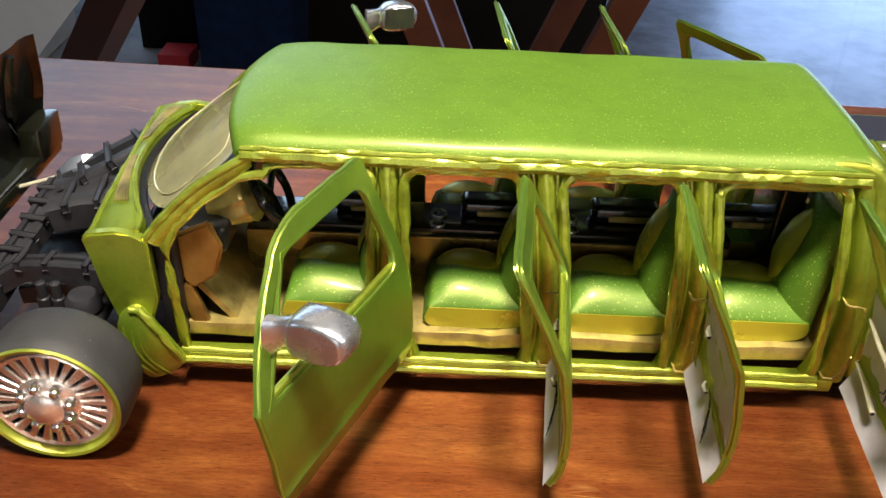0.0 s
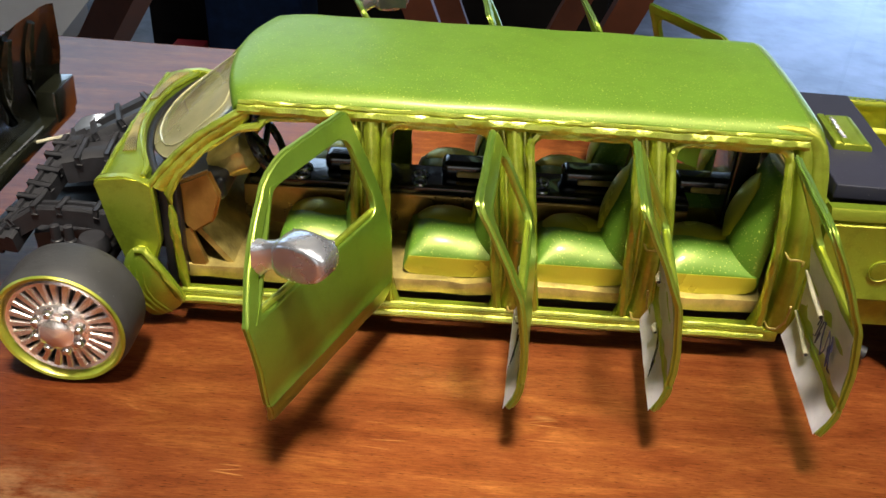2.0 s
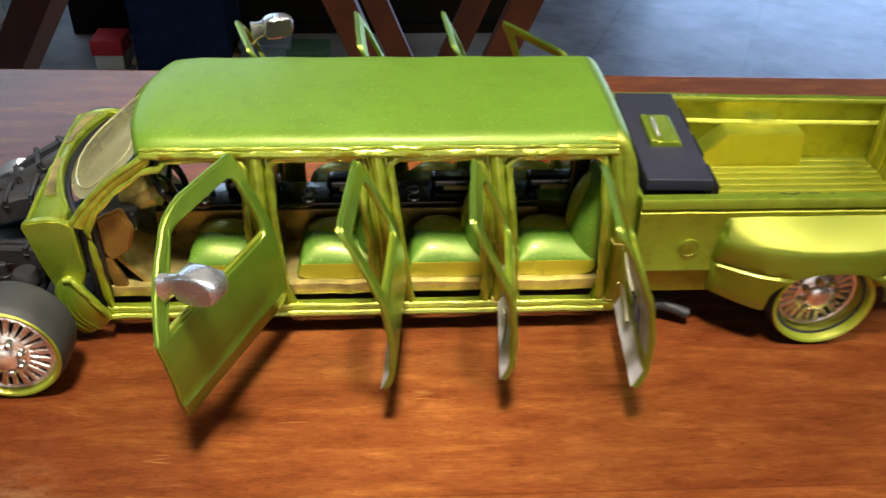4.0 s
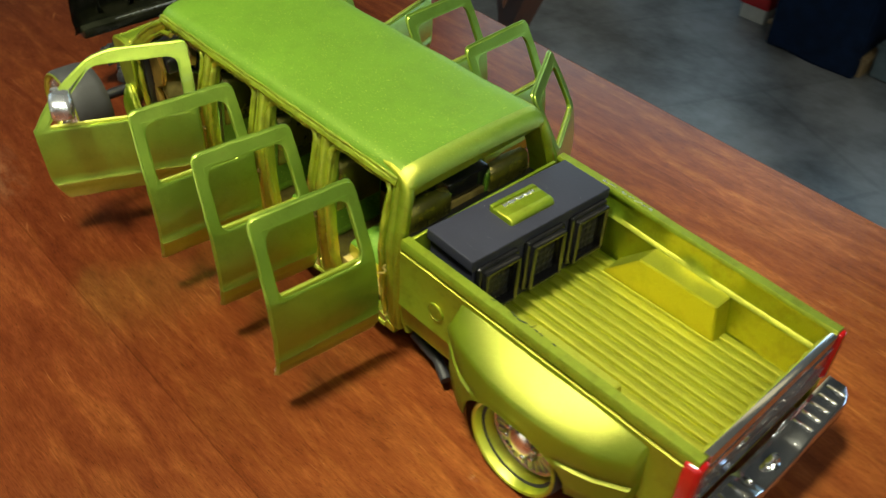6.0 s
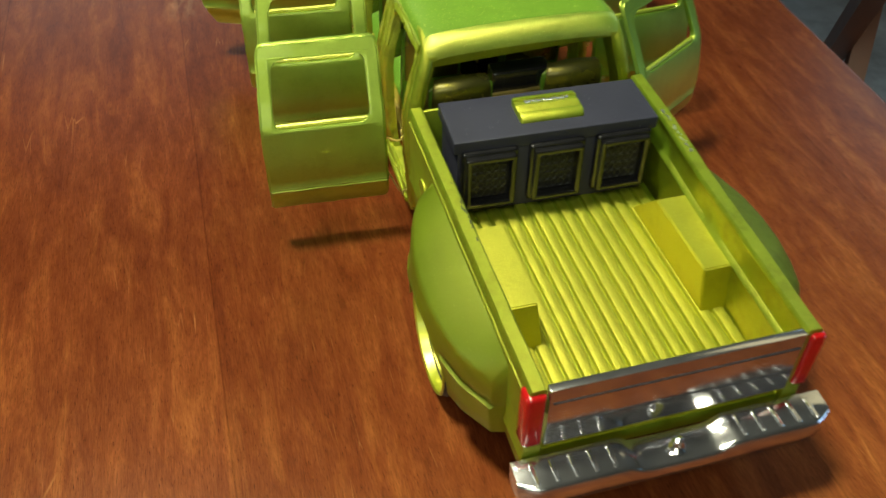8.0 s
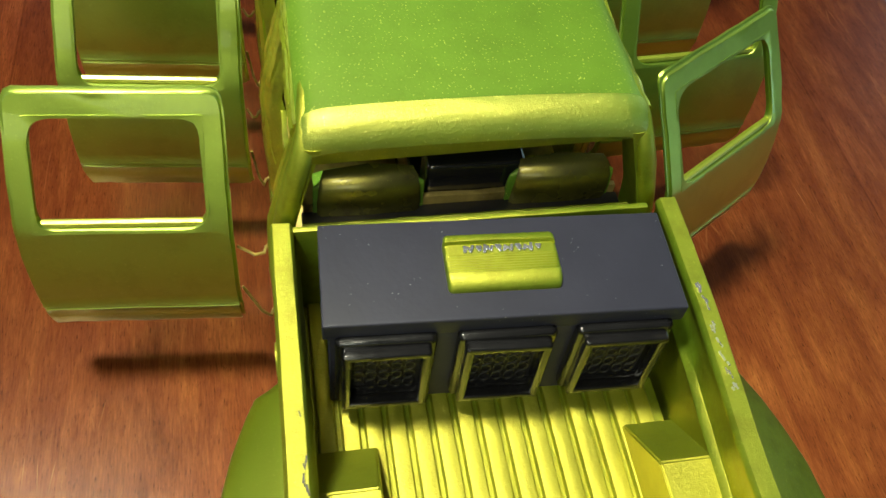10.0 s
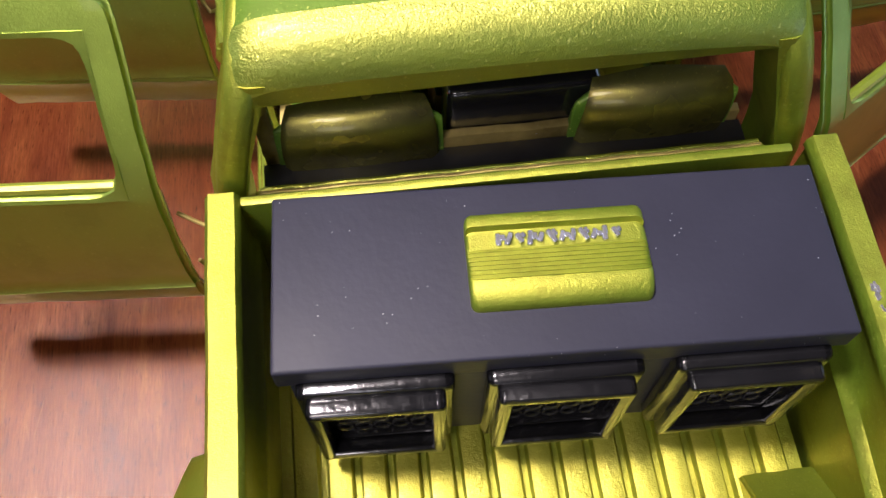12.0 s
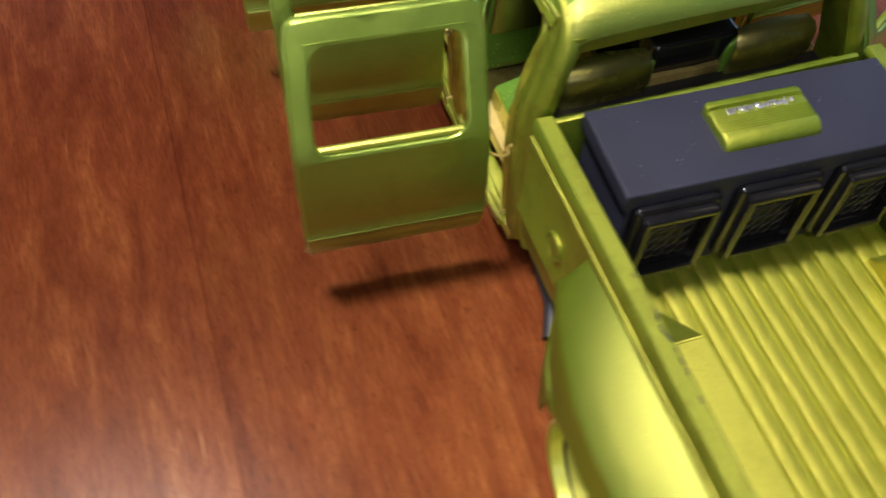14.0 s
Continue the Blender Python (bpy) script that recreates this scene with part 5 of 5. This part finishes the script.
for s in (-1, 1):
    ribbed_beam("front_rail", [(-6.35, s * 0.68, 0.44), (-6.1, s * 0.68, 0.56), (-5.86, s * 0.69, 0.72), (-5.6, s * 0.7, 0.74), (-5.2, s * 0.7, 0.72)], 0.07, 0.075, "rough black plastic front frame rail", 5)
    for dx in (0, 0.1):
        bm = bmesh.new()
        lathe(bm, [(0.001, 0.0), (0.045, 0.0), (0.045, 0.14), (0.035, 0.15), (0.035, 0.26), (0.001, 0.27)], (-5.72 + dx, s * 0.80, 0.42), "z", 14)
        part("damper", bm, ENGINE, truck)
    bm = bmesh.new()
    lathe(bm, [(0.001, 0.05), (0.09, 0.05), (0.12, 0.0), (0.12, -0.06), (0.001, -0.07)], (-5.42, s * 0.86, 0.60), "z", 20)
    part("spring_cup", bm, ENGINE, truck)
ribbed_beam("cross_beam", [(-6.12, -0.82, 0.50), (-6.06, -0.45, 0.60), (-6.0, -0.1, 0.72), (-5.96, 0.25, 0.83)], 0.085, 0.08, "rough black ribbed cross beam of the nose", 7)
ribbed_beam("inner_fender", [(-5.98, 0.18, 0.70), (-5.7, 0.30, 0.84), (-5.35, 0.45, 1.0), (-5.15, 0.6, 1.04)], 0.15, 0.16, "rough black inner fender box", 5)
ribbed_beam("battery_box", [(-5.90, 0.02, 0.80), (-5.66, 0.06, 0.84), (-5.38, 0.10, 0.86)], 0.24, 0.11, "rough black box in the engine bay", 2)
# Dark plate added in place of the shaded table between the beams.
ribbed_beam("dark_bay_filler", [(-6.1, -0.1, 0.40), (-5.6, 0.0, 0.42), (-5.0, 0.0, 0.44)], 0.5, 0.08, "dark plate added under the engine bay to hide the table", 0)
ribbed_beam("lower_cross_beam", [(-6.3, -0.7, 0.40), (-6.28, 0.0, 0.40), (-6.3, 0.7, 0.40)], 0.08, 0.07, "", 0)
bm = bmesh.new()
loft(bm, [[Vector((x, y, z)), Vector((x + 0.02, y + 0.09, z + 0.07)), Vector((x + 0.03, y + 0.10, z + 0.055)), Vector((x + 0.015, y, z - 0.02))] for x, y, z in ((-6.0, 0.28, 0.86), (-5.93, 0.28, 0.93), (-5.84, 0.29, 0.96), (-5.76, 0.31, 0.96), (-5.72, 0.33, 0.93))])
part("inner_fender_trim", bm, PLATE, truck, "blue-grey metal blade beside the frame")
bm = bmesh.new()
for i in range(14):
    tube(bm, [(-6.46 + 0.012 * i, -0.5, 0.66 + 0.016 * i), (-6.40 + 0.012 * i, 0.35, 0.70 + 0.016 * i)], 0.005, 5)
for i in range(22):
    y = -0.5 + 0.85 * i / 21
    tube(bm, [(-6.46 + 0.07 * (y + 0.5), y, 0.66 + 0.045 * (y + 0.5)), (-6.30 + 0.07 * (y + 0.5), y, 0.87 + 0.045 * (y + 0.5))], 0.004, 5)
tagged(part("grille_mesh", bm, SILVER, truck, "pale metal mesh of the grille"), kind="stuff")

# front clip tipped forward
rows_ = []
for i in range(17):
    y = lerp(-1.02, 1.06, i / 16)
    e = max(0, (abs(y - 0.02) - 0.86) / 0.18)
    rows_.append([Vector((-6.31 - 0.15 * (1 - k) - 0.06 * math.sin(k * 3.1) + 0.22 * e * k * (1 - k) * 2 + (0.08 if k < 0.15 else 0), y, lerp(0.80, 1.76, k) - 0.04 * e)) for k in [j / 10 for j in range(11)]])
bm = bmesh.new()
loft(bm, rows_, close=False, cap=False)
bmesh.ops.solidify(bm, geom=list(bm.faces), thickness=-0.05)
jitter(bm, 0.012, 5)
hood = part("front_clip", bm, UNDER, truck, "black underside of the hood tipped up and forward", angle=60)
for y in (-0.62, -0.2, 0.25, 0.68):
    bm = bmesh.new()
    tube(bm, [(-6.45, y, 0.95), (-6.45, y, 1.2), (-6.40, y, 1.5), (-6.34, y, 1.68)], [0.05, 0.06, 0.06, 0.04], 8)
    jitter(bm, 0.015, 6)
    part("hood_rib", bm, UNDER, hood)
for x0, x1, y0, y1, z0, z1 in ((-6.44, -6.24, -0.95, 1.0, 0.74, 0.87), (-6.40, -6.23, 0.6, 1.03, 0.80, 1.10)):
    bm = bmesh.new()
    box(bm, x0, x1, y0, y1, z0, z1, 0.03)
    jitter(bm, 0.015, 6)
    part("hood_brace", bm, UNDER, hood)
bm = bmesh.new()
tube(bm, [(-6.35, 0.1, 0.84), (-6.1, 0.35, 0.82), (-5.95, 0.45, 0.84)], 0.016, 8)
part("hinge_rod", bm, CREAM, hood)


# ---- wheels ----
def wheel(c, s, deep):
    R = 0.46
    bm = bmesh.new()
    prof = [(0.36, -0.40), (0.42, -0.41), (0.45, -0.37), (R, -0.32), (R, -0.10), (0.452, -0.03), (0.435, 0.0), (0.415, 0.0), (0.405, -0.05), (0.36, -0.06)]
    lathe(bm, [(r, s * h) for r, h in prof], c, "y", 56)
    tyre = part("wheel", bm, RUBBER, truck, "low-profile rubber tyre on a lime and rosy chrome wheel", angle=50)
    bm = bmesh.new()
    if deep:
        prof = [(0.437, 0.012), (0.425, 0.024), (0.405, 0.015), (0.395, -0.02), (0.385, -0.08), (0.37, -0.17), (0.36, -0.22)]
    else:
        prof = [(0.437, 0.004), (0.425, 0.018), (0.405, 0.012), (0.392, -0.01), (0.385, -0.05)]
    lathe(bm, [(r, s * h) for r, h in prof], c, "y", 56)
    part("lip_ring", bm, BED, tyre, "lime painted wheel lip")
    h0 = -0.16 if deep else -0.03
    rr = 0.365 if deep else 0.385
    bm = bmesh.new()
    lathe(bm, [(rr, s * (h0 - 0.06)), (0.001, s * (h0 - 0.06))], c, "y", 40)
    part("dark_backing", bm, BLACKP, tyre)
    bm = bmesh.new()
    lathe(bm, [(rr, s * (h0 - 0.03)), (rr, s * h0), (rr - 0.02, s * (h0 + 0.01)), (rr - 0.045, s * h0), (rr - 0.045, s * (h0 - 0.03))], c, "y", 48)
    n = 24
    for k in range(n):
        a = 2 * math.pi * k / n
        m = Matrix.Translation(Vector(c)) @ Matrix.Rotation(a, 4, "Y")
        wide = 0.098 if k % 2 else 0.082
        y0, y1 = s * (h0 - 0.045), s * (h0 + 0.004)
        rings = [[m @ Vector((r, y, z)) for y, z in ((y0, -wide * r), (y1 - s * 0.012, -wide * r), (y1, -wide * r * 0.6), (y1, wide * r * 0.6), (y1 - s * 0.012, wide * r), (y0, wide * r))] for r in (0.12, 0.22, rr - 0.03)]
        loft(bm, rings)
    rim = part("rim", bm, ROSE, tyre, "rosy chrome slotted rim face", angle=40)
    bm = bmesh.new()
    lathe(bm, [(0.20, s * (h0 - 0.02)), (0.195, s * (h0 + 0.02)), (0.15, s * (h0 + 0.045)), (0.12, s * (h0 + 0.05)), (0.118, s * (h0 + 0.085)), (0.10, s * (h0 + 0.1)), (0.06, s * (h0 + 0.113)), (0.001, s * (h0 + 0.12))], c, "y", 36)
    part("hub_cap", bm, ROSE, tyre)
    for k in range(8):
        a = 2 * math.pi * (k + 0.3) / 8
        bm = bmesh.new()
        lathe(bm, [(0.036, s * (h0 + 0.02)), (0.034, s * (h0 + 0.075)), (0.02, s * (h0 + 0.095)), (0.001, s * (h0 + 0.098))], Vector(c) + Vector((0.152 * math.cos(a), 0, 0.152 * math.sin(a))), "y", 10)
        part("lug_nut", bm, CHROME, tyre)


for s in (-1, 1):
    wheel((-5.34, s * 1.72, 0.462), s, False)
    wheel((1.40, s * 1.26, 0.462), s, True)


# ---- speaker box in the bed ----
spk = thing("speaker_box", (0.15, 0.04, 0.71), "matt black speaker box with three square speakers in the truck bed", "speaker box")
BM = Matrix.Translation((0.15, 0.04, 0)) @ Matrix.Rotation(radians(-2.3), 4, "Z")


def placed(bm):
    for v in bm.verts:
        v.co = BM @ v.co
    return bm


bm = bmesh.new()
box(bm, -0.265, 0.262, -0.80, 0.80, 0.708, 1.33, 0.012)
part("body", placed(bm), BOXBLK, spk)
bm = bmesh.new()
box(bm, -0.28, 0.28, -0.83, 0.83, 1.322, 1.432, 0.012, 3)
part("lid", placed(bm), BOXBLK, spk, "dusty matt black lid")
for cy in (-0.55, 0.0, 0.55):
    bm = bmesh.new()
    for (h, x0, x1, z0, z1, t, soft_) in ((0.228, 0.255, 0.325, 0.805, 1.345, 0.060, 0.028), (0.200, 0.315, 0.378, 0.832, 1.318, 0.042, 0.018)):
        for ya, yb, za, zb in ((-h, h, z1 - t, z1), (-h, h, z0, z0 + t), (-h, -h + t, z0, z1), (h - t, h, z0, z1)):
            box(bm, x0, x1, cy + ya, cy + yb, za, zb, soft_, 3)
    jitter(bm, 0.004, 12)
    fr = part("speaker_frame", placed(bm), GLOSSBLK, spk, "stepped gloss black speaker frame")
    bm = bmesh.new()
    box(bm, 0.255, 0.275, cy - 0.17, cy + 0.17, 0.86, 1.30)
    part("speaker_cone", placed(bm), BLACKP, fr)
    bm = bmesh.new()
    for i in range(5):
        for j in range(5):
            yy, zz = cy - 0.12 + 0.06 * i, 0.92 + 0.078 * j
            tube(bm, [Vector((0.29, yy + 0.026 * math.cos(a * math.pi / 4), zz + 0.036 * math.sin(a * math.pi / 4))) for a in range(9)], 0.006, 5, cap=False)
    part("grille", placed(bm), BLACKP, fr)
# badge on the lid
badge = thing("amplifier_badge", (0.14, 0.05, 1.432), "lime green ribbed amplifier model with a silver wordmark strip", "badge")
bm = bmesh.new()
rings = []
prof = [(-0.145, 1.43), (-0.145, 1.485), (-0.135, 1.492), (-0.105, 1.492), (-0.097, 1.472), (-0.085, 1.472), (-0.08, 1.484), (-0.03, 1.486)]
for k in range(7):
    prof += [(-0.025 + 0.014 * k, 1.482), (-0.019 + 0.014 * k, 1.488)]
prof += [(0.085, 1.488), (0.115, 1.478), (0.132, 1.462), (0.14, 1.445), (0.141, 1.43)]
for y, k in ((-0.262, 0.84), (-0.259, 0.92), (-0.252, 0.975), (-0.24, 1), (0, 1), (0.24, 1), (0.252, 0.975), (0.259, 0.92), (0.262, 0.84)):
    rings.append([Vector((x * k, y, 1.43 + (z - 1.43) * k)) for x, z in prof])
loft(bm, rings)
part("badge_body", placed(bm), GREEN, badge, angle=40)
bm = bmesh.new()
for k in range(12):
    y = -0.17 + 0.031 * k
    hgt = 0.02 + 0.004 * math.sin(k * 2.7)
    m = Matrix.Translation((-0.056, y, 1.49)) @ Matrix.Rotation(0.5 * math.sin(k * 4.1), 4, "Z")
    box(bm, -hgt, hgt, -0.008, 0.008, -0.006, 0.008 + 0.002 * (k % 3), 0.003, 1, m)
    if k % 3 != 1:
        box(bm, -hgt * 0.8, hgt * 0.2, 0.0, 0.022, -0.006, 0.007, 0.003, 1, m)
tagged(part("wordmark_strip", placed(bm), SILVER, badge), kind="stuff")

# ---- background furniture ----
def bar(m, p0, p1, w, d, mat_, name, parent):
    """A squared wooden bar from p0 to p1."""
    p0, p1 = Vector(p0), Vector(p1)
    bm = bmesh.new()
    loft(bm, [[m @ (p + Vector((a, b, 0))) for a, b in ((-w, -d), (w, -d), (w, d), (-w, d))] for p in (p0, lerp(p0, p1, 0.5), p1)])
    bmesh.ops.bevel(bm, geom=[e for e in bm.edges if e.calc_face_angle(0) > 0.5], offset=0.1, segments=2, affect="EDGES")
    return part(name, bm, mat_, parent)


def x_stool(at, turn, lean, top, span, cross=0.5):
    c = thing("folding_stool", at, "reddish brown wooden folding stool with crossed legs", "stool", "folding stools beside the table")
    m = Matrix.Translation(at) @ Matrix.Rotation(radians(turn), 4, "Z")
    up, down = lean * top * (1 - cross), lean * top * cross
    for y in (0.0, span):
        bar(m, (-down, y, 0), (up, y, top), 0.62, 0.3, CHAIRWOOD, "leg", c)
        bar(m, (down, y + 0.62, 0), (-up, y + 0.62, top), 0.62, 0.3, CHAIRWOOD, "leg", c)
    for k in range(5):
        bm = bmesh.new()
        x = -up - 0.6 + (2 * up + 1.2) * k / 4
        box(bm, x - 0.7, x + 0.7, -0.5, span + 1.1, top, top + 0.5, 0.12, 2, m)
        part("seat_slat", bm, CHAIRWOOD, c)
    return c


x_stool((-0.9, 26, FZ), 0, 0.41, 19, 8, 0.17)
x_stool((-15.5, 17.8, FZ), 146, 0.86, 18.4, 7)

# Near-black block added to fill in the darkness beyond the stools.
side = thing("sideboard", (-15, 55, FZ), "low dark sideboard-like block added to darken the far side of the room", "sideboard")
bm = bmesh.new()
box(bm, -24.8, 7, 53, 60, FZ, -6, 0.15, 2)
part("body", bm, DARKFILL, side)
for k in range(3):
    bm = bmesh.new()
    box(bm, -24.4 + 10.5 * k, -14.4 + 10.5 * k, 52.6, 53, FZ + 1, -7, 0.1, 2)
    part("door", bm, DARKFILL, side)
bin_ = thing("storage_box", (-15.5, 47.5, FZ), "dark blue cloth storage box on the floor", "box")
bm = bmesh.new()
box(bm, -18.4, -12.6, 44.8, 50, FZ, -8, 0.3, 3)
bmesh.ops.subdivide_edges(bm, edges=[e for e in bm.edges if e.calc_length() > 3], cuts=4, use_grid_fill=True)
jitter(bm, 0.25, 0.4)
part("body", bm, BLUE, bin_)
bm = bmesh.new()
box(bm, -18.7, -12.3, 44.5, 50.3, -8.1, -7.4, 0.15, 2)
part("lid", bm, BLUE, bin_)
cart = thing("small_carton", (-20.7, 48, FZ), "red and white cardboard carton on the floor", "carton")
bm = bmesh.new()
box(bm, -21.6, -19.8, 47, 49, FZ, -17.75, 0.05)
part("base", bm, PAPER, cart)
bm = bmesh.new()
box(bm, -21.7, -19.7, 46.9, 49.1, -17.75, -16.75, 0.05)
part("cover", bm, REDBOX, cart)
kraft = thing("cardboard_box", (-15.5, 47, FZ), "flat brown cardboard box lying on the floor", "box")
bm = bmesh.new()
box(bm, -18.6, -12.4, 45.4, 48.6, FZ, -17.7, 0.06)
jitter(bm, 0.06, 0.7)
part("base", bm, KRAFT, kraft)
bm = bmesh.new()
box(bm, -18.75, -12.2, 45.3, 48.7, -17.7, -17.45, 0.05)
jitter(bm, 0.08, 0.7)
part("lid", bm, KRAFT, kraft)
pot = thing("paper_packet", (-18.2, 49.2, FZ), "small white paper packet standing upright", "packet")
bm = bmesh.new()
box(bm, -18.9, -17.5, 48.8, 49.5, FZ, -15.6, 0.08)
jitter(bm, 0.05, 0.9)
part("body", bm, PAPER, pot)
bm = bmesh.new()
box(bm, -18.7, -17.7, 49.0, 49.3, -15.6, -15.3, 0.04)
part("folded_top", bm, PAPER, pot)
# The green one is a paper bundle built as a rimmed block.
for k, (x, w, h, mat_, name_, label_) in enumerate(((-10.6, 1.5, 2.0, GREYBLUE, "paper_bag", "crumpled grey-blue paper bag on the floor"), (-7.9, 1.3, 1.5, GREENISH, "paper_bundle", "dull green paper bundle on the floor"))):
    t_ = thing(name_, (x, 47, FZ), label_, "bag" if k == 0 else "tub")
    bm = bmesh.new()
    box(bm, x - w, x + w, 46, 48, FZ, FZ + h, 0.2, 3)
    bmesh.ops.subdivide_edges(bm, edges=[e for e in bm.edges if e.calc_length() > 0.8], cuts=3, use_grid_fill=True)
    jitter(bm, 0.16 if k == 0 else 0.05, 0.8)
    part("body", bm, mat_, t_)
    bm = bmesh.new()
    box(bm, x - w * 1.04, x + w * 1.04, 45.9, 48.1, FZ + h - 0.15, FZ + h + 0.15, 0.08, 2)
    jitter(bm, 0.12 if k == 0 else 0.02, 0.8)
    part("rim", bm, mat_, t_)
cab = thing("white_cabinet", (-36, 50, FZ), "white enamelled cabinet against the far side of the room", "cabinet")
bm = bmesh.new()
box(bm, -47, -30.4, 46, 56, FZ, 2, 0.2, 3)
part("body", bm, WHITE, cab)
bm = bmesh.new()
box(bm, -46.6, -30.8, 45.6, 46, FZ + 1, 1.6, 0.12, 2)
part("door", bm, WHITE, cab)
board = thing("white_board", (-37, 45, FZ), "white painted board leaning against the cabinet", "board")
bm = bmesh.new()
pts = [(-48, FZ), (-30.2, FZ), (-29, -17.4), (-25.4, -13.3), (-22.6, -10.2), (-48, -4)]
fr_ = [bm.verts.new((x, 43.6 + (z - FZ) * 0.08, z)) for x, z in pts]
bk_ = [bm.verts.new((x, 44.0 + (z - FZ) * 0.08, z)) for x, z in pts]
bm.faces.new(fr_)
bm.faces.new(bk_[::-1])
for k in range(6):
    bm.faces.new((fr_[k], bk_[k], bk_[(k + 1) % 6], fr_[(k + 1) % 6]))
part("panel", bm, WHITE, board, flat=True)
